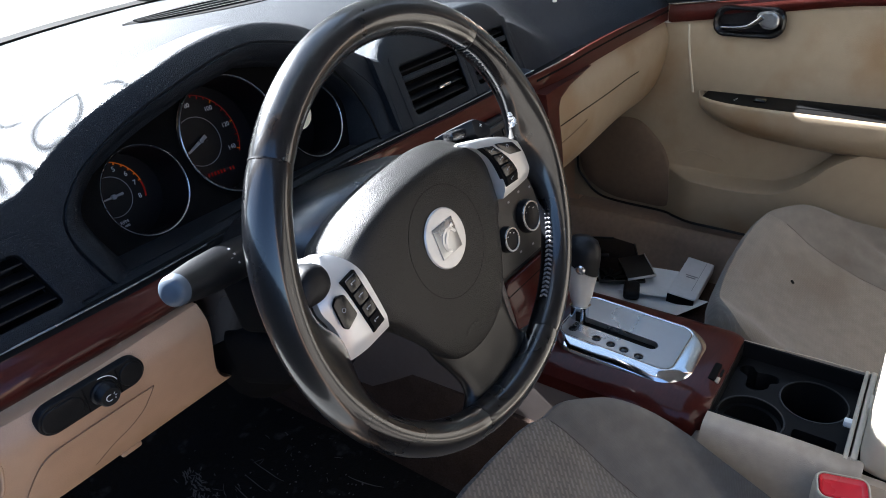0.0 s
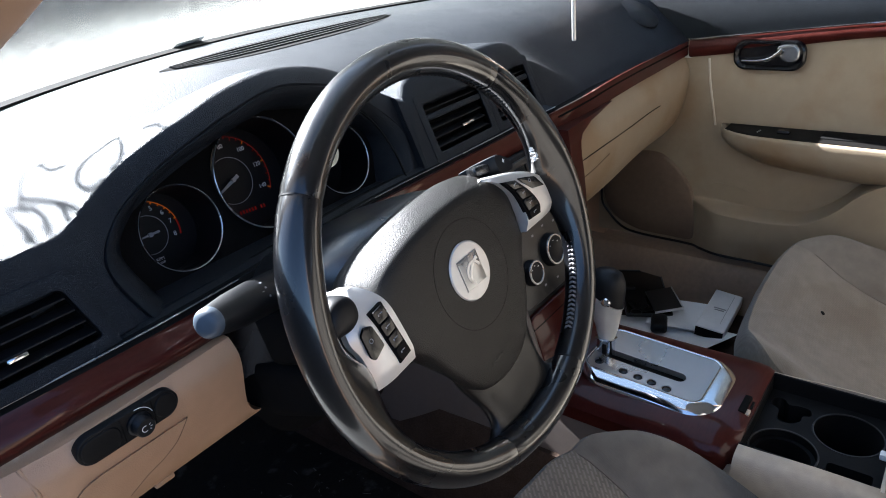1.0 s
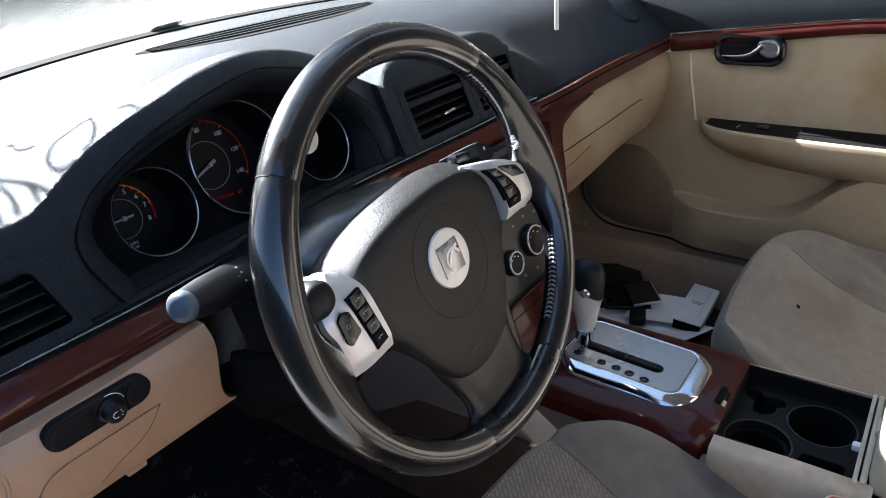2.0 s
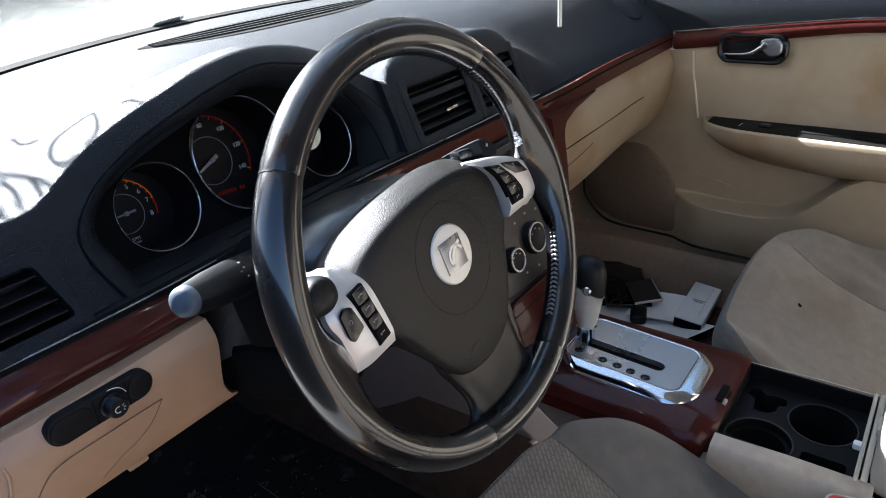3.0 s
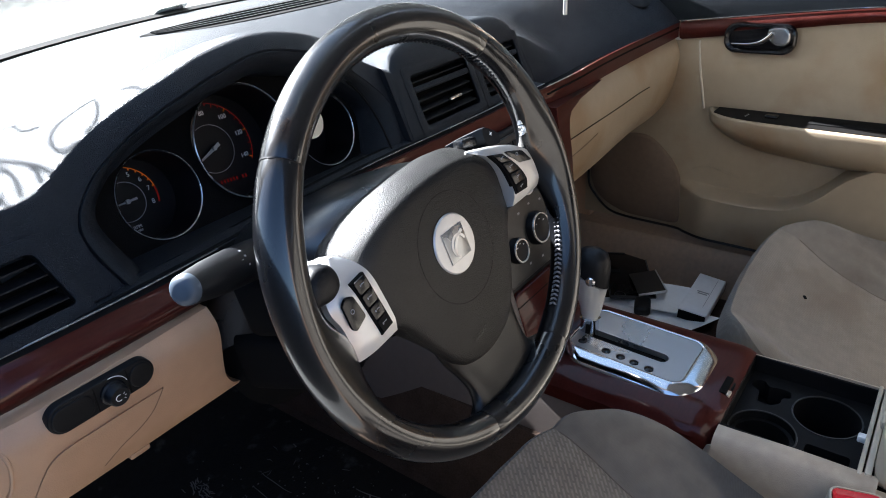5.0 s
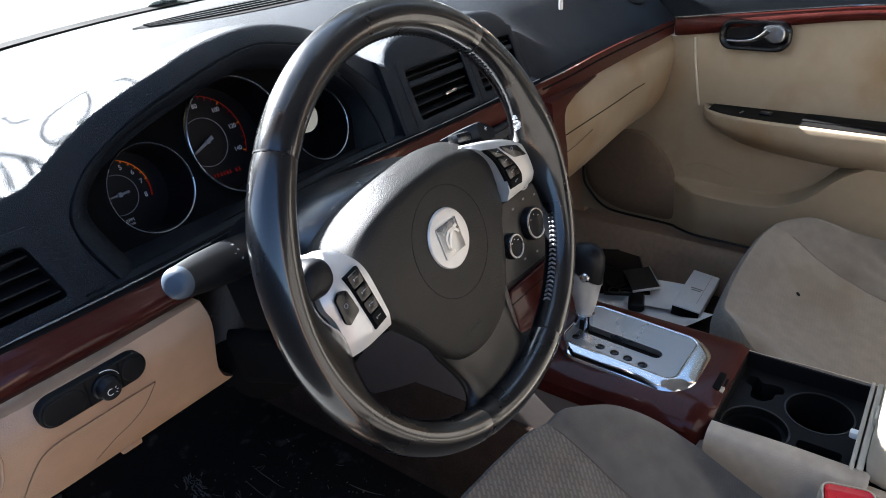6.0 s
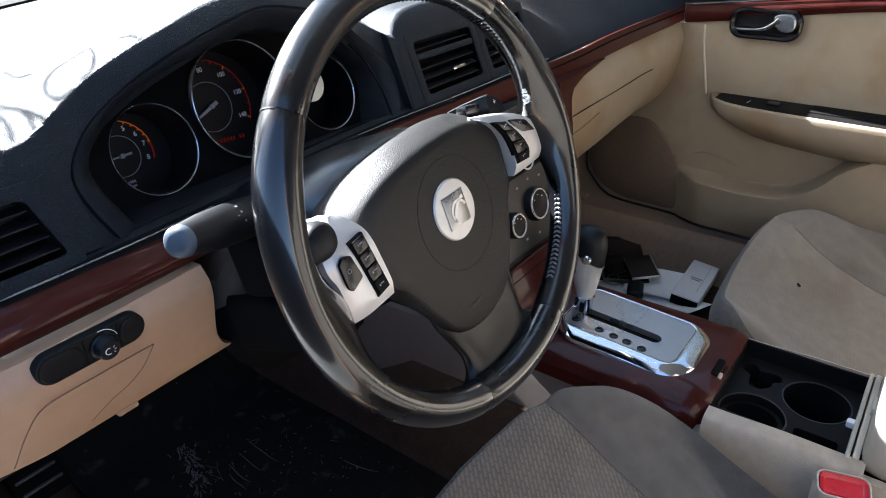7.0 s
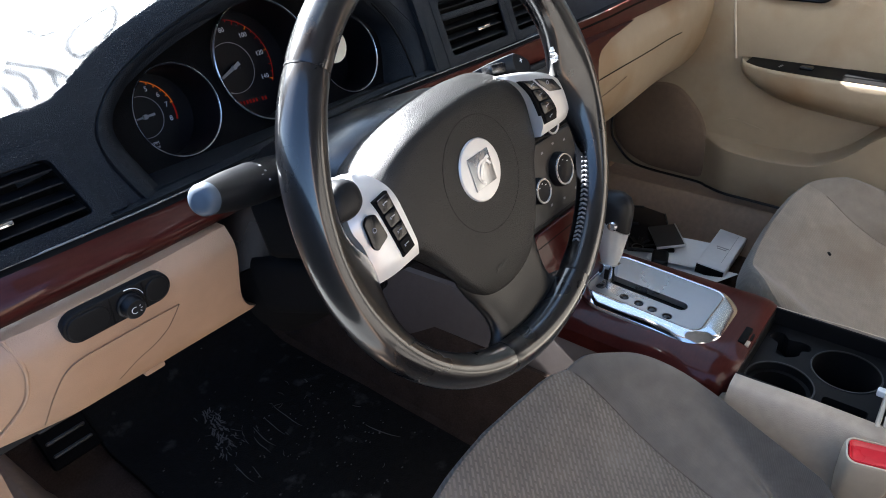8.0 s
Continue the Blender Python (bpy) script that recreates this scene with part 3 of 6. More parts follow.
def dash_trim():
    def band(x, t):
        z = lerp(trim_low(x), trim_top(x) - 0.003, t)
        return (x, trim_y(x) + 0.004 - table(x, [(-0.35, 0.010), (-0.25, 0.004), (0.02, 0.002), (0.10, -0.0006)]) * math.sin(math.pi * min(t * 1.1 + 0.05, 1)) + lerp(0.007, 0.001, step01((x + 0.35) / 0.1)) * t * t, z)
    # the band is cut where the steering column comes through
    for x0, x1 in ((-0.725, -0.480), (-0.283, 0.712)):
        part("wood_trim", slab(band, span(x0, x1, 44), span(0, 1, 8), (0, 0.004, 0)), WOOD, dash, "glossy red-brown mahogany trim strip")
    # near-black filler: shade under the pad's overhang is in its colour
    part("trim_gap", slab(lambda x, t: (x, trim_y(x) + 0.0095 + 0.006 * t, trim_top(x) - 0.004 - 0.013 * step01(x / 0.1) + 0.006 * t), span(-0.725, 0.712, 60), [0, 1], (0, 0.02, 0)), DARKVOID, dash, "black filler above the wood with the gap's shade in its colour")
    for x0, x1, r in ((-0.725, -0.480, 0.0009), (-0.283, 0.115, 0.0007)):
        line = [(x, trim_y(x) + 0.0120, trim_top(x) + 0.001) for x in span(x0, x1, 40)]
        part("chrome_strip", tube(line, r, 8), PLATE, dash, "thin bright strip above the trim")
    part("end_cap", slab(lambda v, t: (0.712 + 0.006 * v, trim_y(0.71) - 0.002 + 0.02 * t, lerp(0.850, 0.888, t)), [0, 1], span(0, 1, 4), (0, 0.02, 0)), SILVER, dash, "pale end cap of the trim")
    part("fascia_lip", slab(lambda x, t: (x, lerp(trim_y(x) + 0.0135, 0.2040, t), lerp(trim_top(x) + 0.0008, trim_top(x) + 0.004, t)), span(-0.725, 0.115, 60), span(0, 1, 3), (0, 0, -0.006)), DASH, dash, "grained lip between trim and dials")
    # sheet closing the gap, coloured as dark as the shade inside it
    part("trim_gap", slab(lambda x, t: (x, lerp(trim_y(x) + 0.004, front_y(x) + 0.006, t), lerp(trim_top(x) - 0.012, 0.8895, t)), span(0.112, 0.712, 40), span(0, 1, 4), (0, 0, -0.003)), DARKVOID, dash, "dark sheet between wood and upper pad, gap shade in its colour")
    # wood branch beside the centre stack
    def branch(s, t):
        z = lerp(0.868, 0.60, s)
        xa, xb = 0.097, table(s, [(0, 0.275), (0.03, 0.21), (0.075, 0.163), (0.17, 0.149), (0.31, 0.148), (0.6, 0.140), (1, 0.125)])
        return (lerp(xa, xb, t), 0.146 - 0.035 * s + 0.010 * t, z)
    part("wood_trim", slab(branch, span(0, 1, 24), span(0, 1, 6), (0, 0.03, 0)), WOOD, dash)


def knee(x, t):
    z = lerp(trim_low(x) - 0.002, 0.730, t)
    y = table(t, [(0, 0.170), (0.12, 0.160), (0.3, 0.162), (0.7, 0.178), (0.93, 0.191), (1, 0.200)]) + 0.012 * step01((-0.66 - x) / 0.08)
    return (x, y, z)


def glove(x, t):
    z = lerp(trim_low(x) - 0.002, 0.622, t)
    y = table(t, [(0, 0.164), (0.16, 0.150), (0.47, 0.160), (0.67, 0.182), (0.85, 0.225), (1, 0.300)]) + 0.025 * step01((x - 0.25) / 0.4)
    return (x, y, z)


def lower_panels():
    part("knee_panel", slab(lambda u, t: knee(lerp(-0.735, table(t, [(0, -0.5150), (0.2, -0.5150), (0.6, -0.5115), (0.80, -0.5040), (0.93, -0.4880), (1, -0.4550)]), u), t), span(0, 1, 26), span(0, 1, 24), (0, 0.02, 0)), TAN, dash, "tan lower panel below the steering wheel")
    part("knee_return", slab(lambda x, t: (x, 0.203 + 0.25 * t, 0.7305 + 0.02 * t), span(-0.735, -0.497, 6), span(0, 1, 4), (0, 0, 0.012)), BLACK, dash)
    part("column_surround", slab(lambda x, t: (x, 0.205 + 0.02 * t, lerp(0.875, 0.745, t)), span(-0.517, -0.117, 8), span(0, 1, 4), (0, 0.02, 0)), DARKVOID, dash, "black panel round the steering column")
    part("edge_tab", rbox(0.020, 0.010, 0.006, 0.002, 2, at=(-0.600, 0.1995, 0.7312)), TAN, dash, "small moulded tab on the lower edge")
    # fuse cover on the knee panel
    def on_knee(x, z):
        t = (trim_low(x) - 0.002 - z) / (trim_low(x) - 0.002 - 0.730)
        return Vector(knee(x, t))
    out = smooth_line([(-0.5776, 0.8025), (-0.60, 0.8028), (-0.64, 0.8025), (-0.662, 0.8018), (-0.673, 0.7975), (-0.681, 0.787), (-0.690, 0.766), (-0.697, 0.742)], 5)
    low = smooth_line([(-0.636, 0.752), (-0.619, 0.7640), (-0.603, 0.771), (-0.590, 0.781), (-0.583, 0.792), (-0.5776, 0.8025)], 5)
    rows = []
    for k in range(31):
        a = out[int(round(k / 30 * (len(out) - 1)))]
        b = low[::-1][int(round(k / 30 * (len(low) - 1)))]
        rows.append([on_knee(lerp(a.x, b.x, j / 6), lerp(a.y, b.y, j / 6)) + Vector((0, -0.0016, -0.0004)) for j in range(7)])
    bm = slab(lambda i, j: rows[i][j], list(range(31)), list(range(7)), (0, 0.004, 0))
    part("fuse_cover", bm, TAN, dash, "tan fuse cover")
    edge = [on_knee(q.x, q.y) + Vector((0, -0.0014, 0)) for q in low]
    part("cover_gap", tube(edge, 0.0007, 6), TANDARK, dash, "thin shadow gap of the fuse cover")
    lip = [on_knee(x, z) + Vector((0, -0.0006, 0)) for x, z in ((-0.7030, 0.838), (-0.7000, 0.818), (-0.7010, 0.800), (-0.7050, 0.784), (-0.7150, 0.768), (-0.7300, 0.752))]
    part("end_panel_lip", tube(smooth_line(lip, 6), 0.0017, 8), TAN, dash, "rounded lip of the dashboard end panel")
    part("glove_panel", slab(glove, span(0.122, 0.715, 30), span(0, 1, 24), (0, 0.02, 0)), DOORTAN, dash, "tan glove compartment panel")
    part("glove_return", slab(lambda x, t: (x, 0.330 + 0.25 * t, 0.624 + 0.03 * t), span(0.12, 0.715, 6), span(0, 1, 4), (0, 0, 0.012)), CARPET, dash)
    gap = [Vector(glove(x, t)) + Vector((0, -0.0004, 0)) for x, t in ((0.155, 0.252), (0.25, 0.257), (0.36, 0.264), (0.46, 0.274), (0.535, 0.290))]
    part("glove_gap", tube(smooth_line(gap, 8), 0.0009, 6), DARKVOID, dash, "dark gap of the glove compartment lid")
    gap = [Vector(glove(x, t)) + Vector((0, -0.0004, 0)) for x, t in ((0.16, 0.40), (0.21, 0.385), (0.26, 0.355))]
    part("glove_gap", tube(smooth_line(gap, 8), 0.0008, 6), TANDARK, dash)


dash_pad()
dash_trim()
lower_panels()


# ---- air vents ----
def vent(origin, w, h, slats, label, slant=0.0, tab=0.5, split=None, wide=0.016):
    """A vent in the dash face: dark box, thin slats with lit edges, a little bright tab."""
    t = thing("air_vent", label, "air vent", facing(origin, FACE_N), group="dashboard vents")
    box = bmesh.new()
    corners = [Vector(q) for q in ((-w / 2, -h / 2), (w / 2, -h / 2), (w / 2 - slant, h / 2), (-w / 2, h / 2))]
    out = []
    for k, c in enumerate(corners):
        a, b = (corners[k - 1] - c).normalized() * 0.006, (corners[(k + 1) % 4] - c).normalized() * 0.006
        out += [tuple(c + a * (1 - u) ** 2 + b * u ** 2) for u in span(0, 1, 5)]
    grown = lambda d: [(x + d * (1 if x > 0 else -1), y + d * (1 if y > 0 else -1)) for x, y in out]
    loft([[(x, y, 0.0005) for x, y in grown(0.002)], [(x, y, -0.002) for x, y in out], [(x, y, -0.045) for x, y in out]], cap=False, bm=box)
    box.faces.new([box.verts.new((x, y, -0.045)) for x, y in out])
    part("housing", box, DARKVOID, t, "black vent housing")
    frame = bmesh.new()
    loft([[(x, y, z) for x, y in grown(d)] for d, z in ((0.0, -0.010), (0.0, 0.0004), (0.001, 0.0010), (0.008, 0.0008), (0.0120, 0.0003), (0.0125, -0.004))], cap=False, bm=frame)
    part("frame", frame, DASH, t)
    for k in range(slats):
        y = -h / 2 + h * (k + 0.75) / (slats + 0.3)
        x1 = w / 2 - 0.001 - slant * (y + h / 2) / h
        part("slat", slab(lambda x, v: (x, y + 0.006 * (v - 0.5), -0.004 - 0.010 * v), [-w / 2 + 0.001, x1], span(0, 1, 2), (0, 0.0012, 0)), BLACK, t)
    if split is not None:
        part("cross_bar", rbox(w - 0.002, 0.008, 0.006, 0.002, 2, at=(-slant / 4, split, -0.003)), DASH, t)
    part("tab", rbox(wide, 0.0040, 0.007, 0.0015, 2, at=(tab, -h * 0.19, -0.001)), CHROME, t, "bright vent tab")
    return t


vent((-0.671, 0.2082, 0.9145), 0.133, 0.050, 4, "black side air vent with four slats", 0.013, 0.004)
vent((-0.0855, 0.2096, 0.934), 0.1195, 0.065, 5, "black centre air vent with slats and bright tab", 0.0, 0.012, 0.014, 0.026)
vent((0.0500, 0.2096, 0.934), 0.102, 0.065, 5, "black centre air vent with slats and bright tab", 0.0, 0.012, 0.014, 0.026)


# ---- instrument cluster ----
TILT = radians(18)
DIAL_N = Vector((0, -math.cos(TILT), math.sin(TILT)))
CLUSTER = thing("instrument_cluster", "dark instrument cluster with three chrome-ringed dials", "instrument cluster")


def cluster():
    rim = [(p.x, p.z) for p in HALF]
    rim += [(-x * RIGHT_SQUEEZE, z) for x, z in rim[-2::-1]]

    def oval(off, dy, deep=0.0):
        out = []
        for x, z in rim:
            r = Vector((x, z - 0.925)).normalized()
            out.append((HOOD_X + x + r.x * off, edge_y(HOOD_X + x, z) + dy + deep * (0.262 - edge_y(HOOD_X + x, z)), z + r.y * off))
        return out
    skirt = [(HOOD_X + (-0.2105 if x < 0 else 0.2105 * RIGHT_SQUEEZE), edge_y(HOOD_X + x, z) + 0.0016, z) if z < 0.931 else q for (x, z), q in zip(rim, oval(0.004, 0.012))]
    rings = [skirt, oval(0.0005, 0.0012), oval(-0.0012, 0.0030), oval(-0.0022, -0.0012), oval(-0.006, -0.0008), oval(-0.013, 0.003), oval(-0.020, 0.010), oval(-0.026, 0.0, 0.55), oval(-0.030, 0.0, 1.0), oval(-0.030, 0.04, 1.0)]
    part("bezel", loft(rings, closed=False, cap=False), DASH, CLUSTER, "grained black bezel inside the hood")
    holes = [(circle(r, 48, cx + 0.378, cy), 0.001) for cx, cy, r in ((-0.482, -0.008, 0.0418), (-0.3735, 0.0135, 0.0588), (-0.262, -0.008, 0.0418))]
    mask = [(0.172 * abs(math.cos(a)) ** 0.77 * (1 if math.cos(a) > 0 else -1), 0.084 * abs(math.sin(a)) ** 0.77 * (1 if math.sin(a) > 0 else -1) - 0.004) for a in [2 * math.pi * k / 48 for k in range(48)]]
    bm = bmesh.new()
    edges = []
    for loop in (mask, *[h for h, _ in holes]):
        vs = [bm.verts.new((x, y, 0)) for x, y in loop]
        edges += [bm.edges.new((a, b)) for a, b in zip(vs, vs[1:] + vs[:1])]
    bmesh.ops.triangle_fill(bm, edges=edges, use_beauty=True)
    part("backing", bm, MATTBLACK, CLUSTER, "matt black mask round the dials", facing((-0.378, 0.2585, 0.9345), DIAL_N))
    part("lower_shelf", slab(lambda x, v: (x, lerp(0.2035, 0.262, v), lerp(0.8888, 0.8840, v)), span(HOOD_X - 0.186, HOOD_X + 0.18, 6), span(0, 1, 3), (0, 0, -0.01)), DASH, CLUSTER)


def arc_bar(r0, r1, a0, a1, z, n=24):
    return slab(lambda a, r: (r * math.cos(radians(a)), r * math.sin(radians(a)), z), span(a0, a1, n), [r0, r1], (0, 0, -0.0005))


def dial(name, centre, radius, depth, label):
    m = facing(centre, DIAL_N)
    cup = part(name, lathe([(radius * 0.985, 0.0), (radius * 0.97, 0.0), (radius * 0.97, -depth), (0.0005, -depth), (0.0005, -depth - 0.002), (radius * 0.985, -depth - 0.002), (radius * 0.985, 0.0)], 64, False), FACE, CLUSTER, label, m)
    part("dial_ring", ring(radius, [(-0.0006, 0.0006), (0, 0.0012), (0.0006, 0.0006), (0.0006, -0.0008), (-0.0006, -0.0008)], 72), RINGM, cup, "bright chrome dial ring", Matrix())
    return cup


cluster()
REV = dial("rev_counter", (-0.482, 0.257, 0.927), 0.0425, 0.052, "dark rev counter dial")
SPEED = dial("speedometer", (-0.3735, 0.257, 0.9475), 0.0595, 0.052, "dark speedometer dial")
FUEL = dial("fuel_gauge", (-0.262, 0.257, 0.927), 0.0425, 0.052, "dark fuel and temperature dial")
D = -0.0515


DIAL_X, DIAL_Y = -0.010, 0.002      # the printed faces sit off the hoops' axes


def dial_marks():
    def at(r, deg, z=0.0008):
        return pose(DIAL_X + r * math.cos(radians(deg)), DIAL_Y + r * math.sin(radians(deg)), D + z)
    mid = pose(DIAL_X, DIAL_Y, 0)
    thin = [(-0.0003, 0), (0.0003, 0), (0.0003, 0.0004), (-0.0003, 0.0004)]
    part("inner_ring", ring(0.0200, thin, 48), GREYINK, REV, "thin grey inner ring", mid @ pose(0, 0, D))
    part("scale", arc_bar(0.0338, 0.0345, 9, 72, D + 0.0008), ORANGE, REV, "orange lit scale", mid)
    part("red_zone", arc_bar(0.0328, 0.0344, -19, 8, D + 0.0008), REDGLOW, REV, "dim red zone", mid)
    for a in (62, 49, 36, 24, 11):
        part("tick", arc_bar(0.0318, 0.0342, a - 1.2, a + 1.2, D + 0.001, 2), ORANGE, REV, "", mid)
    for txt, a in (("5", 62), ("6", 36), ("7", 11), ("8", -18)):
        words(txt, 0.0068, MARK, REV, at(0.0275, a), "numeral")
    words("RPM", 0.0048, MARK, REV, pose(DIAL_X, DIAL_Y - 0.0265, D + 0.0008))
    words("1000", 0.0030, MARK, REV, pose(DIAL_X + 0.001, DIAL_Y - 0.0305, D + 0.0008))
    def needle(r0, r1, w):
        bm = slab(lambda u, v: (lerp(r0, r1, u), (v - 0.5) * lerp(w, w * 0.45, u), D + 0.004), [0, 1], [0, 1], (0, 0, -0.001))
        return tube([(0, 0, D + 0.002), (0, 0, D + 0.006)], 0.0024, 14, bm=bm)
    part("needle", needle(0.0105, -0.0205, 0.0024), GREYINK, REV, "grey needle at rest", mid @ pose(0, 0, 0, 0, 0, 1))
    part("inner_ring", ring(0.0262, thin, 48), GREYINK, SPEED, "thin grey inner ring", mid @ pose(0, 0, D))
    part("scale", arc_bar(0.0488, 0.0494, -30, 96, D + 0.0008), REDGLOW, SPEED, "dim red scale", mid)
    for k in range(14):
        a = -27 + 9.4 * k
        part("tick", arc_bar(0.0466 if k % 2 else 0.0452, 0.0490, a - 0.6, a + 0.6, D + 0.001, 2), ORANGE if k % 4 == 0 else REDGLOW, SPEED, "", mid)
    for txt, a in (("140", -27), ("120", 10.5), ("100", 48), ("80", 85.5)):
        words(txt, 0.0068, MARK, SPEED, at(0.0388, a), "numeral")
    words("MPH", 0.0045, MARK, SPEED, pose(DIAL_X - 0.012, DIAL_Y + 0.0325, D + 0.0008))
    part("needle", needle(0.0085, -0.0255, 0.0042), GREYINK, SPEED, "grey needle at rest", mid @ pose(0, 0, 0, 0, 0, 21.6))
    for k in range(9):
        if k != 6:
            part("display_bar", rbox(0.0019, 0.0040, 0.0004, 0.0001, 1, at=(-0.006 + 0.0040 * k, -0.0365 - 0.0003 * k, D + 0.001)), REDGLOW, SPEED, "dim red display digit", mid)
    # pale disc added for the bright light seen in the dial's lens
    part("light_disc", lathe([(0.0005, 0.0), (0.0200, 0.0), (0.0200, 0.001), (0.0005, 0.001)], 40), DISCLIGHT, FUEL, "pale added disc standing for light caught inside the dial", pose(-0.013, 0.014, -0.008))


dial_marks()


# ---- steering wheel ----
COL_TILT, TURNED = radians(18.5), 7.5
W_N = Vector((0, -math.cos(COL_TILT), math.sin(COL_TILT)))
W_C = Vector((-0.373, -0.005, 0.9017))
wheel = thing("steering_wheel", "worn black leather steering wheel with satin silver spokes", "steering wheel", facing(W_C, W_N, turn=TURNED))
RIM_R = 0.1785


def bump(a, c, w):
    d = (a - c + 180) % 360 - 180
    return math.exp(-(d / w) ** 2)


def rim_r(deg):
    return RIM_R - 0.0045 * bump(deg, 265, 36)


def rim_section(a0, a1, n, label, fat=0.0150, deep=0.0165):
    rings = []
    for k in range(n + 1):
        deg = lerp(a0, a1, k / n)
        a = radians(deg)
        er = 0.0006 * (k in (0, n))
        sw = 0.0015 * (bump(deg, 10, 16) + bump(deg, 152, 13))
        inner = 0.0125 * bump(deg, 2, 20) + 0.024 * bump(deg, 185, 11)
        sunk = 0.015 * bump(deg, -2, 14) + 0.012 * bump(deg, 185, 12)   # the leather dips where the spokes come in
        ring_pts = []
        for j in range(22):
            b = 2 * math.pi * j / 22
            rr = (fat + sw - er) * math.cos(b)
            if rr < 0:
                rr -= inner * (-math.cos(b)) ** 1.5
            ring_pts.append(((rim_r(deg) + rr) * math.cos(a), (rim_r(deg) + rr) * math.sin(a), (deep + sw - er) * math.sin(b) * (1 - 0.2 * inner / 0.02 * max(0, -math.cos(b))) - sunk * max(0, -math.cos(b)) ** 1.5))
        rings.append(ring_pts)
    return part("rim_section", loft(rings), LEATHER, wheel, label)


def rim():
    for a0, a1 in ((45, 134.88), (135, 247.88), (248, 291.88), (292, 404.88)):
        rim_section(a0, a1, int((a1 - a0) / 2.2), "worn black leather grip")
    for a in (44.94, 134.94, 247.94, 291.94):
        part("seam", ring(0.0147, [(-0.0006, -0.0007), (0.0006, -0.0007), (0.0006, 0.0007), (-0.0006, 0.0007)], 24), BLACK, wheel, "", pose(rim_r(a) * math.cos(radians(a)), rim_r(a) * math.sin(radians(a)), 0, 90, 0, a))
    # baseball stitching along the inside of the rim: crossed threads, in runs between the seams
    for a0, a1 in ((22, 44), (46, 134), (136, 156), (302, 344)):
        bm = bmesh.new()
        n = int((a1 - a0) * 0.60)
        for k in range(n):
            a = radians(a0 + (a1 - a0) * (k + 0.5) / n)
            e, tn = Vector((math.cos(a), math.sin(a), 0)), Vector((-math.sin(a), math.cos(a), 0))
            c = e * (rim_r(math.degrees(a)) - 0.0153)
            for s in (-1, 1):
                p0 = c + Vector((0, 0, 0.0002)) + tn * 0.0012
                p1 = c + e * 0.0012 + Vector((0, 0, s * 0.0042)) - tn * 0.0012
                mid = (p0 + p1) / 2 - e * 0.0008
                tube([p0, mid, p1], [0.0008, 0.0014, 0.0008] if a0 > 300 else [0.0006, 0.0010, 0.0006], 6, bm=bm)
        # the last run is sunlit: its light is in a paler thread colour
        part("stitching", bm, SUNLITTHREAD if a0 > 300 else BLACK, wheel, "baseball stitching with sunlight put into its paler colour" if a0 > 300 else "black baseball stitching")


def worn_flakes():
    """Torn pale flakes where the leather has worn through beside the passenger-side spoke."""
    random.seed(5)
    for cx, cy, cz, n, far in ((0.1500, 0.0310, 0.001, 7, 0.0034),):
        bm = bmesh.new()
        for k in range(n):
            x, y = cx + random.gauss(0, far * 0.5), cy + random.gauss(0, far * 0.7)
            a, ln, w = random.uniform(0, 3.14), random.uniform(0.0012, 0.0042), random.uniform(0.0004, 0.0012)
            pts = [(-ln, 0), (-ln * 0.3, -w), (ln, -w * 0.3), (ln * 0.5, w)]
            low = [bm.verts.new((x + px * math.cos(a) - py * math.sin(a), y + px * math.sin(a) + py * math.cos(a), cz - 0.004)) for px, py in pts]
            top = [bm.verts.new((v.co.x, v.co.y, cz + random.uniform(0, 0.0015))) for v in low]
            bm.faces.new(top)
            for i in range(4):
                bm.faces.new((low[i], low[(i + 1) % 4], top[(i + 1) % 4], top[i]))
        part("worn_patch", bm, PAPER, wheel, "pale torn flakes of worn leather")


rim()
worn_flakes()


def hub_z(x, y):
    r2 = (x / 0.125) ** 2 + ((y + 0.02) / 0.115) ** 2
    return -0.0055 - 0.012 * r2 ** 1.5


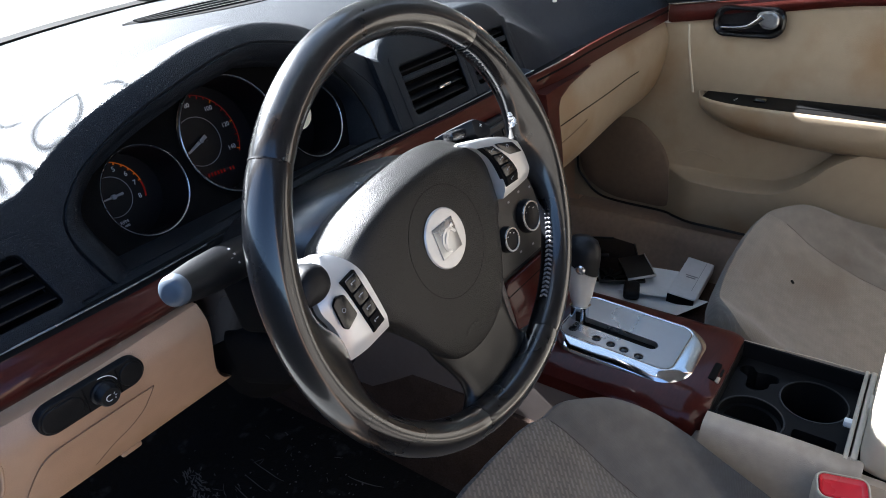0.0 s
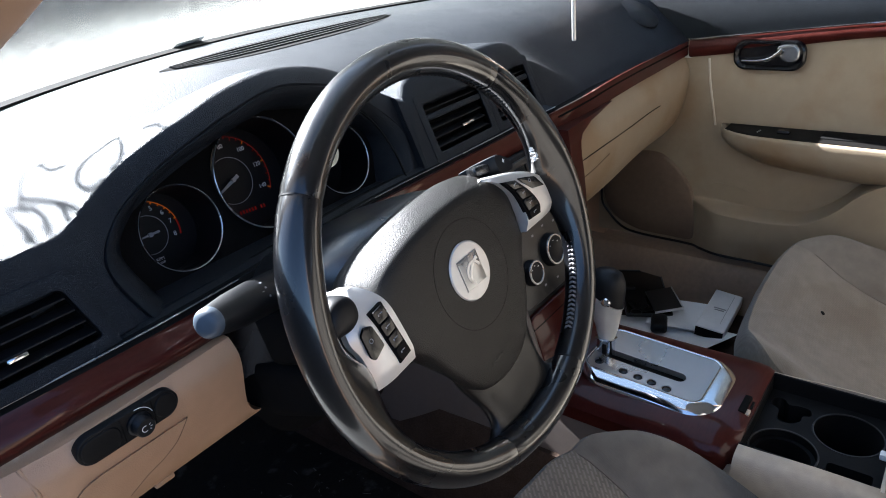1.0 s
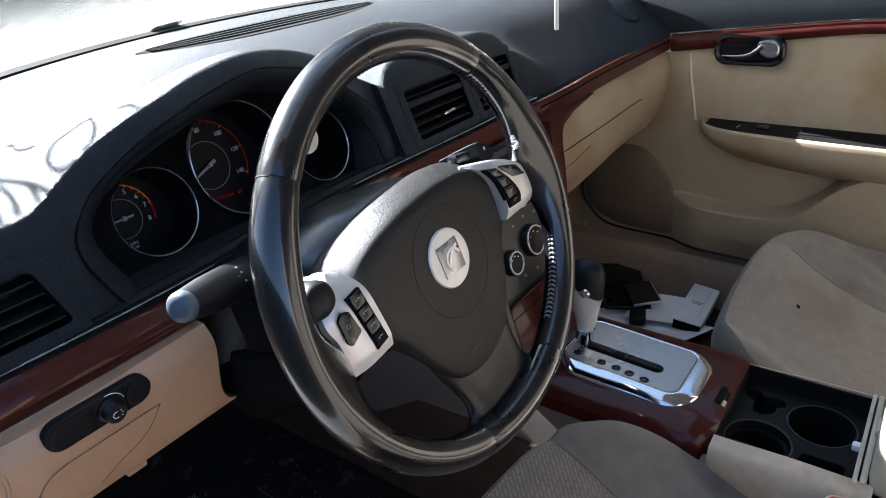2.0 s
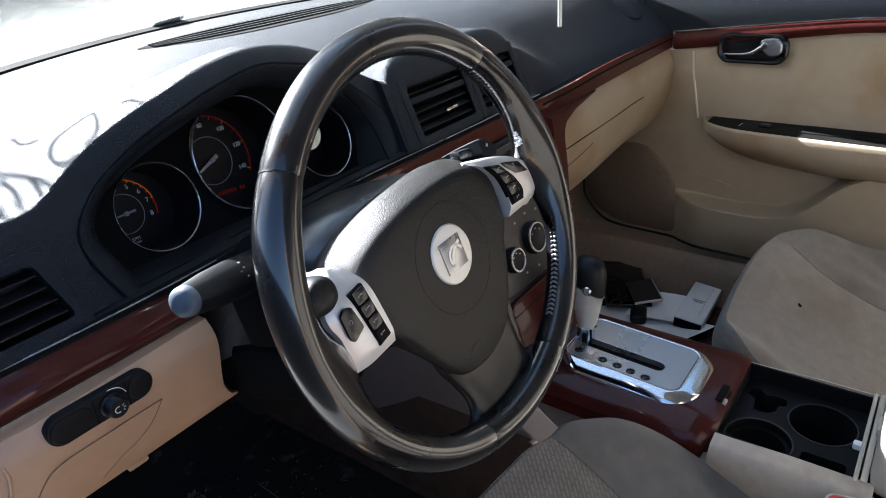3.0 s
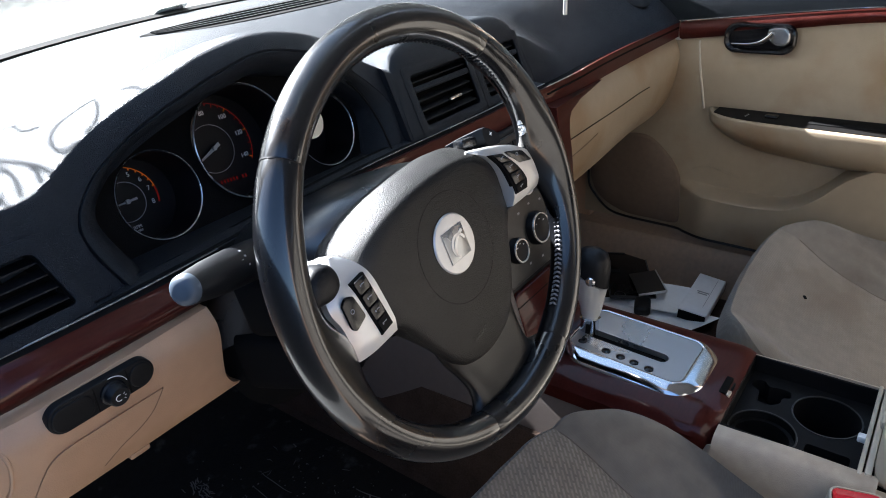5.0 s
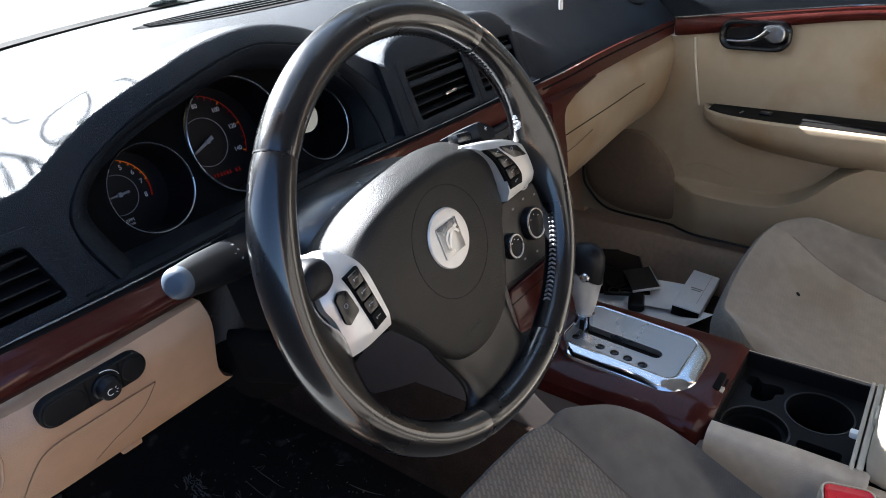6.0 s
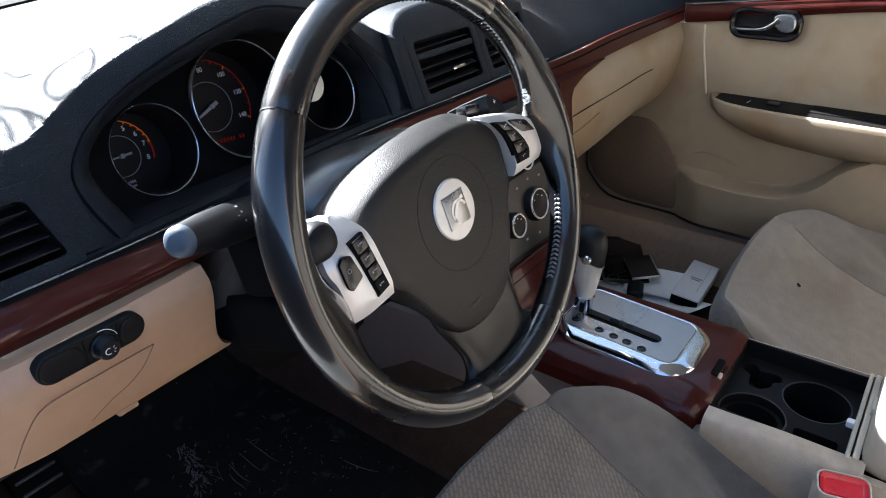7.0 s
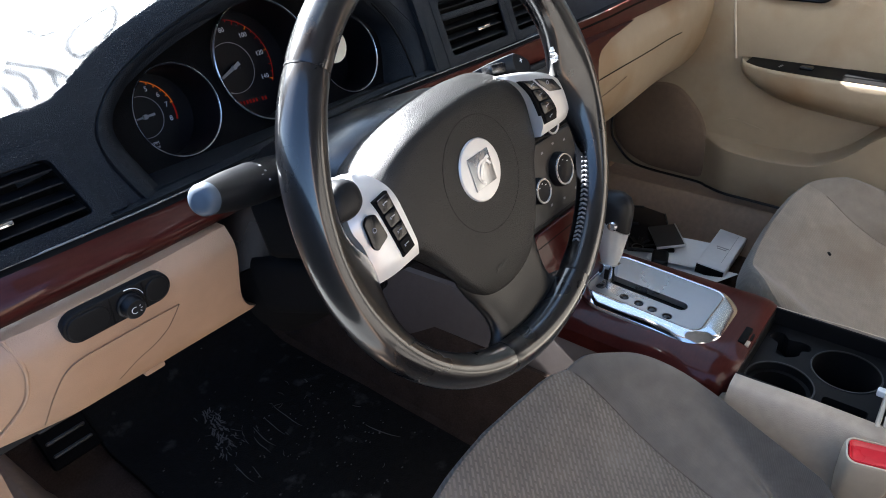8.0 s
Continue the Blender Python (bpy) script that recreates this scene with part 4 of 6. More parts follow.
def hub():
    half = [(0, 0.0610), (0.042, 0.0590), (0.080, 0.0520), (0.104, 0.0400), (0.1115, 0.020), (0.1050, -0.008), (0.100, -0.031), (0.086, -0.046), (0.070, -0.074), (0.052, -0.104), (0.032, -0.122), (0, -0.1285)]
    pts = half + [(-x, y) for x, y in half[-2:0:-1]]
    out = closed_line([(x, y, 0) for x, y in pts], 4)
    rings = []
    # a broadly rounded upper edge, tighter along the sides and foot
    for f, g, dz in ((0.78, 0.0, -0.060), (0.90, 0.0, -0.045), (0.97, 0.0, -0.034), (0.995, 0.10, -0.026), (0.993, 0.45, -0.017), (0.978, 0.85, -0.008), (0.955, 1.0, -0.003), (0.92, 1.0, -0.0005), (0.8, 0.9, 0), (0.65, 0.6, 0), (0.48, 0.3, 0), (0.3, 0.1, 0), (0.12, 0, 0), (0.01, 0, 0)):
        ring_pts = []
        for p in out:
            up = step01((p.y - 0.0) / 0.05)
            k = f - 0.10 * g * up
            x, y = p.x * k, -0.012 + (p.y + 0.012) * k
            ring_pts.append((x, y, hub_z(x, y) + dz * (1 + 0.25 * up) * (1 - 0.65 * step01((-p.y - 0.03) / 0.05))))
        rings.append(ring_pts)
    part("airbag_cover", loft(rings), HUB, wheel, "grained charcoal airbag cover", sharp=60)
    # pressed circle round the emblem: a thin dark line paints the groove's shade
    grooved = [(0.003 + 0.0503 * math.cos(a), -0.0165 + 0.0503 * math.sin(a)) for a in span(0, 2 * math.pi, 63)][:-1]
    part("pressed_ring", tube([(x, y, hub_z(x, y) - 0.0001) for x, y in grooved], 0.00028, 6, closed=True), DARKVOID, wheel, "thin dark line for the pressed circle's shaded groove")
    em = part("emblem", lathe([(0.0005, 0.0), (0.0268, 0.0), (0.0272, 0.0018), (0.0262, 0.0030), (0.0248, 0.0032), (0.0005, 0.0034)], 56), SILVER, wheel, "round satin silver emblem", pose(0, -0.0115, -0.0070))
    sq = [(-0.0145, -0.0145), (0.0145, -0.0145), (0.0145, 0.0145), (-0.0145, 0.0145)]
    part("emblem_square", prism(sq, 0.0034, 0.0046, 0.0008, 2), PLATE, em, "polished square", pose(0, 0, 0, 0, 0, -4))
    part("emblem_swoosh", arc_bar(0.0195, 0.0225, 100, 172, 0.0052, 20), SILVER, em, "curved bar", pose(0.0140, -0.0135, 0, 0, 0, -4))
    part("emblem_swoosh", arc_bar(0.0085, 0.0110, 20, 250, 0.0052, 24), SILVER, em, "curved bar", pose(0.002, -0.003, 0, 0, 0, -4))
    words("AIRBAG", 0.0062, GREYPANEL, wheel, pose(-0.0125, -0.0985, hub_z(-0.0125, -0.0985) + 0.0006, 10, 0, 3), label="pressed lettering")
    # lower spoke
    rings = []
    for y in span(-0.090, -0.176, 22):
        w = table(-y, [(0.090, 0.056), (0.105, 0.052), (0.120, 0.0465), (0.138, 0.0425), (0.150, 0.0445), (0.160, 0.053), (0.168, 0.066), (0.176, 0.086)])
        top = -0.0135 + 0.0075 * step01((-y - 0.10) / 0.07)
        ring_pts = []
        for q in span(0, 2 * math.pi, 32)[:-1]:
            cx, cz = math.cos(q), math.sin(q)
            x = w * abs(cx) ** 0.7 * (1 if cx > 0 else -1)
            z = top - 0.011 + 0.011 * abs(cz) ** 0.8 * (1 if cz > 0 else -1)
            x += 0.008 * max(0, x / w)
            ring_pts.append((-0.003 + x, y + 0.006 * (x / w) ** 2 * step01((-y - 0.15) / 0.02), z - 0.004 * (1 - (x / w) ** 2) * step01((-y - 0.095) / 0.03) * step01((0.165 + y) / 0.03)))
        rings.append(ring_pts)
    part("spoke", loft(rings), SATIN, wheel, "black leather lower spoke", sharp=60)
    spokes()


def patch(edge_a, edge_b, u, v):
    """A point between two edge curves, each a list of (v, x, y)."""
    a = (table(v, [(k, x) for k, x, _ in edge_a]), table(v, [(k, y) for k, _, y in edge_a]))
    b = (table(v, [(k, x) for k, x, _ in edge_b]), table(v, [(k, y) for k, _, y in edge_b]))
    return lerp(a[0], b[0], u), lerp(a[1], b[1], u)


def key_cap(outline, z, parent, mat, label, high=0.0014):
    """A low key with rounded edges over an outline, in a dark seat slightly larger than itself."""
    cx, cy = sum(q[0] for q in outline) / len(outline), sum(q[1] for q in outline) / len(outline)
    pts = [(q.x, q.y) for q in closed_line([(x, y, 0) for x, y in outline], 1)]
    fine = []
    for k, c in enumerate(pts):
        c = Vector(c)
        a, b = Vector(pts[k - 1]) - c, Vector(pts[(k + 1) % len(pts)]) - c
        d = min(0.0022, a.length * 0.4, b.length * 0.4)
        fine += [tuple(c + a.normalized() * d * (1 - u) ** 2 + b.normalized() * d * u ** 2) for u in span(0, 1, 3)]
    return part("button", prism([(x - cx, y - cy) for x, y in fine], -0.001, high, 0.0005, 2), mat, parent, label, pose(cx, cy, z))


def spokes():
    # both silver spoke trims as patches from the cover's edge to the rim, falling off at their rim end
    left_in = [(0, -0.0965, -0.033), (0.15, -0.0958, -0.020), (0.45, -0.0963, 0.0047), (0.68, -0.0978, 0.0240), (0.85, -0.1030, 0.0365), (1, -0.1095, 0.0450)]
    left_out = [(0, -0.1405, -0.0325), (0.15, -0.1398, -0.017), (0.35, -0.1398, 0.000), (0.5, -0.1430, 0.0125), (0.65, -0.1415, 0.0220), (0.85, -0.1365, 0.0330), (1, -0.1180, 0.0465)]
    right_in = [(0, 0.0985, -0.0280), (0.22, 0.1046, -0.0138), (0.45, 0.1050, 0.0049), (0.65, 0.0995, 0.0199), (0.85, 0.0870, 0.0340), (1, 0.0780, 0.0405)]
    right_out = [(0, 0.1500, -0.0320), (0.12, 0.1610, -0.0240), (0.3, 0.1625, -0.0080), (0.5, 0.1520, 0.0080), (0.7, 0.1310, 0.0235), (0.85, 0.1040, 0.0350), (1, 0.0800, 0.0422)]
    for a, b, side in ((left_in, left_out, -1), (right_in, right_out, 1)):
        def face(u, v):
            x, y = patch(a, b, u, v)
            return (x, y, -0.0045 - (0.010 if side < 0 else 0.003) * max(0, u - 0.55) ** 2 * 3 - 0.0035 * max(0, 0.12 - v) / 0.12 - 0.015 * max(0, v - 0.5) ** 2 * 4)
        part("spoke_trim", slab(face, span(0, 1, 16), span(0, 1, 28), (0, 0, -0.018)), SILVER, wheel, "satin silver spoke trim")
        part("spoke_core", rbox(0.066, 0.050 if side < 0 else 0.034, 0.020, 0.008, 3, at=(side * 0.130, 0.002 if side < 0 else -0.012, -0.028)), BLACK, wheel)
        # a strip of four keys beside the cover and one larger key
        inner = [(0, -0.1012, -0.0230), (1, -0.1046, 0.0262)] if side < 0 else [(0, 0.1060, -0.0190), (0.3, 0.1062, -0.0083), (0.65, 0.1022, 0.0124), (1, 0.0905, 0.0305)]
        outer = [(0, -0.1144, -0.0244), (1, -0.1190, 0.0252)] if side < 0 else [(0, 0.1255, -0.0218), (0.25, 0.1298, -0.0130), (0.6, 0.1235, 0.0040), (1, 0.1080, 0.0240)]
        bed = slab(lambda u, v: (*patch(inner, outer, u, v), -0.0037), span(-0.05, 1.05, 4), span(-0.02, 1.02, 12), (0, 0, -0.004))
        part("button_strip", bed, DARKVOID, wheel, "black bed of the spoke buttons")
        for k in range(4):
            v0, v1 = 0.02 + 0.245 * k, 0.02 + 0.245 * k + 0.225
            quad = [patch(inner, outer, u, v) for u, v in ((0.06, v0), (0.94, v0), (0.94, v1), (0.06, v1))]
            key = key_cap(quad[::-side], -0.0034, wheel, GLOSSBLACK if k else SWITCHBLACK, "small black spoke button" if k else "grey spoke button")
            part("icon", rbox(0.0036, 0.0008, 0.0003, 0.0001, 1, at=(0.0008, 0.0010, 0.0014)), GREYINK, key, "pale printed mark")
            part("icon", rbox(0.0012, 0.0018, 0.0003, 0.0001, 1, at=(-0.0022, 0.0004, 0.0014)), GREYINK, key, "pale printed mark")
        big = [(-0.1363, 0.0167), (-0.1305, 0.0205), (-0.1233, 0.0175), (-0.1208, -0.0022), (-0.1346, -0.0068), (-0.1375, -0.003)] if side < 0 else [(0.1150, 0.0230), (0.1270, 0.0185), (0.1414, 0.0122), (0.1510, -0.0028), (0.1300, 0.0040), (0.1185, 0.0165)]
        key = key_cap(big[::-1], -0.0036 if side < 0 else -0.0052, wheel, GLOSSBLACK, "black many-sided spoke button", 0.0012)
        part("icon", ring(0.0017, [(-0.0002, 0), (0.0002, 0), (0.0002, 0.0003), (-0.0002, 0.0003)], 16), GREYINK, key, "pale printed mark", pose(0, 0.001, 0.0013))
    # shift paddles behind the spokes
    rounded = closed_line([(-0.160, 0.0300, 0), (-0.158, 0.0440, 0), (-0.1470, 0.0535, 0), (-0.1330, 0.0520, 0), (-0.1275, 0.0420, 0), (-0.1300, 0.0310, 0), (-0.1400, 0.0260, 0), (-0.1520, 0.0270, 0)], 4)
    cx, cy = -0.144, 0.040
    part("paddle", loft([[(cx + (q.x - cx) * f, cy + (q.y - cy) * f, z) for q in rounded] for f, z in ((0.9, -0.030), (1.0, -0.022), (1.0, -0.006), (0.93, 0.000), (0.78, 0.003), (0.4, 0.0045), (0.02, 0.005))]), BLACK, wheel, "black shift paddle", sharp=60)
    face = closed_line([(0.1265, 0.0470, 0), (0.1377, 0.0430, 0), (0.1490, 0.0320, 0), (0.1475, 0.0230, 0), (0.1350, 0.0250, 0), (0.1245, 0.0310, 0)], 4)
    cx, cy = 0.135, 0.035
    pad = part("paddle", loft([[(cx + (q.x - cx) * f + dx, cy + (q.y - cy) * f, z) for q in face] for f, z, dx in ((0.8, -0.062, -0.026), (0.95, -0.050, -0.016), (1.0, -0.036, -0.004), (1.0, -0.031, 0), (0.94, -0.0295, 0), (0.5, -0.0292, 0), (0.02, -0.029, 0))]), BLACK, wheel, "black shift paddle", sharp=40)
    part("paddle_arm", rbox(0.024, 0.010, 0.014, 0.003, 2, at=(0, 0, 0)), COLUMN, wheel, "black arm of the shift paddle", pose(0.107, 0.0420, -0.040, 0, 0, -14))
    words("+", 0.009, MARK, pad, pose(0.136, 0.0370, -0.0286))


hub()


# ---- steering column ----
def column():
    t = thing("steering_column", "black plastic steering column shroud", "steering column", facing(W_C, W_N))
    stations = ((-0.045, 0.10, 0.09, -0.006), (-0.052, 0.15, 0.125, -0.005), (-0.068, 0.180, 0.144, -0.007), (-0.10, 0.194, 0.156, -0.012), (-0.14, 0.206, 0.170, -0.020), (-0.18, 0.222, 0.186, -0.030), (-0.25, 0.240, 0.21, -0.046))
    def shell(keep, grow=0.0):
        return loft([[(x, keep(y, cy - 0.012), z) for x, y in round_rect(w + grow, h + grow, min(w, h) * 0.30, 6, 0, cy)] for z, w, h, cy in stations])
    part("upper_shroud", shell(lambda y, c: c + 0.92 * max(y - c, 0)), COLUMN, t, "smooth black upper half of the shroud", sharp=50)
    part("lower_shroud", shell(lambda y, c: min(y, c - 0.0015), -0.003), MATTBLACK, t, "black lower half of the shroud", sharp=50)
    part("stalk_housing", rbox(0.050, 0.060, 0.070, 0.010, 3, at=(-0.098, -0.010, -0.135)), MATTBLACK, t, "black housing round the stalk foot")
    part("column_cover", loft([[(x, y, z) for x, y in round_rect(w, h, 0.016, 5, cx, cy)] for z, w, h, cx, cy in ((-0.095, 0.045, 0.046, -0.084, -0.071), (-0.100, 0.058, 0.056, -0.086, -0.070), (-0.15, 0.066, 0.062, -0.086, -0.070), (-0.21, 0.07, 0.066, -0.086, -0.070))]), MATTBLACK, t, "black cover below the column", sharp=50)
    part("bracket", rbox(0.044, 0.004, 0.004, 0.0015, 2, at=(-0.100, -0.094, -0.096)), SWITCHBLACK, t, "dark metal bracket")
    part("tilt_lever", rbox(0.05, 0.014, 0.02, 0.005, 3, at=(-0.075, -0.092, -0.115)), MATTBLACK, t, "black tilt lever")
    s = thing("indicator_stalk", "black indicator stalk with a blue-grey rounded end", "stalk")
    a, b = Vector((-0.580, 0.078, 0.926)), Vector((-0.440, 0.140, 0.884))
    d = [a + (b - a) * k for k in (0.02, 0.06, 0.2, 0.42, 0.43, 0.6, 0.8, 1.0)]
    lever = part("lever", tube(d, [0.0118, 0.0126, 0.0150, 0.0168, 0.0166, 0.0170, 0.0160, 0.014], 22), BLACK, s)
    part("end_cap", tube([a + (b - a) * k for k in (-0.035, -0.028, -0.01, 0.02)], [0.005, 0.0090, 0.0114, 0.0119], 22), STALKCAP, s, "blue-grey end cap")
    ax = (b - a).normalized()
    side = Vector((-0.35, -0.75, 0.55))
    side = (side - ax * side.dot(ax)).normalized()
    for k, (u, w, h) in enumerate(((0.36, 0.004, 0.0008), (0.40, 0.003, 0.003), (0.40, 0.003, 0.003), (0.40, 0.0035, 0.003))):
        turn = (0, 18, -8, -28)[k]
        n = Matrix.Rotation(radians(turn), 3, ax) @ side
        m = basis(a + (b - a) * u + n * 0.0168, ax, n.cross(ax), n)
        part("printed_mark", rbox(w * 0.8, h * 0.55, 0.0003, 0.0001, 1), GREYINK, lever, "pale printed symbol", m)


column()


# ---- light switch panel ----
def light_switch():
    n = Vector((0, -math.cos(radians(3)), -math.sin(radians(3))))
    t = thing("light_switch", "black light switch panel with a round dimmer knob", "switch panel", facing((-0.6290, 0.1602, 0.8295), n))
    part("bezel", prism(round_rect(0.0885, 0.0262, 0.0130, 8), -0.006, 0.0020, 0.0015), BINBLACK, t, "black capsule-shaped bezel", pose(0.0035, 0, 0))
    part("button", prism(round_rect(0.0335, 0.0215, 0.0095, 6), 0.001, 0.0034, 0.0014), BINBLACK, t, "", pose(-0.0215, 0, 0))
    part("button", prism(round_rect(0.0200, 0.0215, 0.0095, 6), 0.001, 0.0034, 0.0014), BINBLACK, t, "", pose(0.0355, 0, 0))
    for x in (-0.003, 0.0245):
        part("joint", rbox(0.0012, 0.0235, 0.0008, 0.0002, 1, at=(x, 0, 0.0021)), DARKVOID, t)
    k = part("knob", lathe([(0.0108, 0.0), (0.0106, 0.003), (0.0092, 0.0042), (0.0086, 0.0110), (0.0075, 0.0122), (0.0005, 0.0125)], 32), BLACK, t, "round dimmer knob", pose(0.0108, -0.0010, 0.001))
    part("icon", arc_bar(0.0024, 0.0030, 60, 300, 0.0127, 16), MARK, k, "pale lamp symbol", pose(-0.0012, 0, 0))
    for a in (-40, 0, 40):
        part("icon", rbox(0.0005, 0.0016, 0.0003, 0.0001, 1), MARK, k, "", pose(0.0004 + 0.0036 * math.cos(radians(a)), 0.0036 * math.sin(radians(a)), 0.0126, 0, 0, a - 90))
    part("dial_arc", arc_bar(0.0130, 0.0135, 15, 95, 0.0025, 14), MARK, t, "pale printed arc", pose(0.0108, -0.0010, 0))


light_switch()


# ---- centre stack and climate controls ----
STACK_N = Vector((0, -0.958, 0.286)).normalized()


def stack():
    t = thing("centre_stack", "charcoal centre stack with climate controls", "centre stack", facing((-0.010, 0.125, 0.715), STACK_N))
    # local y runs up the face, 0.34 m tall
    part("body", prism(round_rect(0.212, 0.312, 0.02, 4), -0.05, 0.0, 0.006), BLACK, t, "black centre stack", pose(0, -0.002, 0))
    part("radio_panel", prism(round_rect(0.190, 0.080, 0.010, 4), -0.002, 0.004, 0.002), GREYPANEL, t, "charcoal radio panel", pose(0, 0.106, 0))
    part("climate_panel", prism(round_rect(0.190, 0.108, 0.010, 4), -0.002, 0.004, 0.002), GREYPANEL, t, "charcoal climate panel", pose(0, 0.002, 0))
    part("joint", rbox(0.19, 0.003, 0.001, 0.0003, 1, at=(0, 0.061, 0.002)), DARKVOID, t)
    for x, y, r in ((-0.060, -0.004, 0.0185), (0.0, 0.006, 0.0245), (0.060, -0.004, 0.0185), (-0.006, 0.075, 0.017)):
        k = part("knob", lathe([(r, 0.003), (r, 0.011), (r * 0.95, 0.0145), (r * 0.80, 0.0152), (r * 0.74, 0.0142), (0.0005, 0.0145)], 40), BLACK, t, "black rotary knob with chrome ring", pose(x, y, 0))
        part("knob_ring", ring(r * 0.86, [(-0.0014, 0), (0.0014, 0), (0.0010, 0.0018), (-0.0010, 0.0018)], 44), RINGM, k, "chrome ring", pose(0, 0, 0.0145))
        for a in (40, 90, 140):
            part("knob_mark", rbox(0.0028, 0.0012, 0.0003, 0.0001, 1), MARK, k, "pale printed mark", pose(r * 0.55 * math.cos(radians(a)), r * 0.55 * math.sin(radians(a)), 0.0147))
    for x, y in ((-0.030, 0.040), (0.0, 0.044), (0.030, 0.040), (-0.034, -0.035), (0.034, -0.035), (0.0, -0.038), (0.078, 0.03)):
        part("icon", rbox(0.005, 0.0030, 0.0003, 0.0001, 1, at=(x, y, 0.0042)), GREYINK, t, "pale printed symbol")
    for k in range(6):
        part("radio_button", prism(round_rect(0.022, 0.011, 0.002, 2), 0.003, 0.0065, 0.001, 2), BLACK, t, "", pose(-0.068 + 0.027 * k, 0.132, 0))
    part("wood_panel", prism(round_rect(0.190, 0.094, 0.012, 4), -0.004, 0.006, 0.003), WOOD, t, "mahogany-look lower panel", pose(0, -0.106, 0.001))
    part("wood_joint", rbox(0.19, 0.0022, 0.001, 0.0003, 1, at=(0, -0.078, 0.0066)), DARKVOID, t)
    part("side_edge", rbox(0.012, 0.14, 0.02, 0.004, 2, at=(-0.103, -0.095, 0.0)), TUNNEL, t, "brown side edge")


stack()


# ---- centre console ----
def console():
    t = thing("centre_console", "centre console with mahogany-look top and tan sides", "console")
    for sx in (-1, 1):
        def side(y, v, sx=sx):
            top = 0.545 - (0.0 if sx < 0 else 0.02) * step01((-0.17 - y) / 0.05) - 0.014 * step01((y + 0.20) / 0.02)
            return (sx * (lerp(0.106, 0.128, v ** 0.7) + 0.02 * step01((0.1 - y) / -0.4)), y, lerp(top, 0.40, v))
        part("side_panel", slab(side, [-0.75, -0.36, -0.26, -0.18, -0.12], span(0, 1, 8), (-sx * 0.012, 0, 0)), CONSOLETAN, t, "tan console side")
        # forward side in brown plastic, darkened further: some shade is in its colour
        part("tunnel_panel", slab(side, [-0.1195, -0.05, 0.0, 0.10, 0.25, 0.45, 0.65], span(0, 1, 8), (-sx * 0.012, 0, 0)), TUNNEL, t, "dark brown tunnel side")
        part("carpet_side", slab(lambda y, v, sx=sx: (sx * lerp(0.129, 0.165, v), y, lerp(0.452, 0.295, v)), [-0.75, 0.0, 0.65], span(0, 1, 3), (-sx * 0.02, 0, 0)), CARPET, t, "dark carpet at the console foot")
    def top(y, v):
        e = abs(2 * v - 1)
        return (lerp(-0.114 + 0.014 * step01((-0.155 - y) / 0.026) ** 2, 0.106, v), y, 0.5625 - 0.022 * e ** 8 + 0.10 * step01((y - 0.055) / 0.09) - 0.008 * step01((-0.166 - y) / 0.012))
    part("wood_top", slab(top, span(-0.180, 0.115, 30), span(0, 1, 30), (0, 0, -0.02)), WOOD, t, "mahogany-look console top")
    part("latch", rbox(0.038, 0.0095, 0.006, 0.002, 2), DARKVOID, t, "dark latch slot", pose(-0.018, -0.1675, 0.5600))
    part("latch_tongue", rbox(0.012, 0.006, 0.006, 0.0015, 2), CONSOLETAN, t, "worn brown latch tongue", pose(-0.030, -0.1740, 0.5565))
    part("latch_tongue", rbox(0.016, 0.004, 0.005, 0.0012, 2), SWITCHBLACK, t, "dark latch tongue", pose(-0.012, -0.1750, 0.5560))
    # open bin with moulded cup holders
    def rail(y, v):
        """The rail's flat top beside the tray, rolling over into the console's side."""
        up = 0.004 * step01((-0.18 - y) / 0.1)
        if v < 0.35:
            return (-0.0865 - 0.017 * v / 0.35, y, 0.5520 - 0.002 * (v / 0.35) ** 2 + up)
        q = (v - 0.35) / 0.65 * math.pi / 2
        return (-0.1035 - 0.022 * math.sin(q), y, 0.5500 - 0.095 * (1 - math.cos(q)) + up * (1 - v) / 0.65)
    part("bin_rail", slab(rail, span(-0.352, -0.1795, 8), span(0, 1, 20), (0.004, 0, -0.03)), CONSOLETAN, t, "tan bin rail rolling into the side")
    part("bin_rail", slab(lambda y, v: (0.0825 + 0.007 * v, y, 0.5520 - 0.010 * v ** 3 + 0.004 * step01((-0.18 - y) / 0.1)), span(-0.352, -0.1795, 8), span(0, 1, 6), (0, 0, -0.06)), CONSOLETAN, t, "tan bin rail")
    coin = closed_line([(0.046, -0.186, 0), (0.060, -0.190, 0), (0.062, -0.201, 0), (0.053, -0.209, 0), (0.056, -0.222, 0), (0.054, -0.235, 0), (0.042, -0.238, 0), (0.036, -0.229, 0), (0.024, -0.228, 0), (0.013, -0.216, 0), (0.015, -0.203, 0), (0.028, -0.200, 0), (0.038, -0.198, 0)], 3)
    holes = [(circle(0.0395, 44, -0.0430, -0.2225), 0.06), (circle(0.0400, 44, 0.0265, -0.2845), 0.07), ([(p.x, p.y) for p in coin], 0.03), (round_rect(0.034, 0.050, 0.005, 3, -0.053, -0.2970), 0.05)]
    part("cup_tray", holed([(-0.084, -0.178), (0.080, -0.178), (0.080, -0.3315), (-0.084, -0.3315)], holes, 0.527, 0.03), BINBLACK, t, "black moulded cup holder tray")
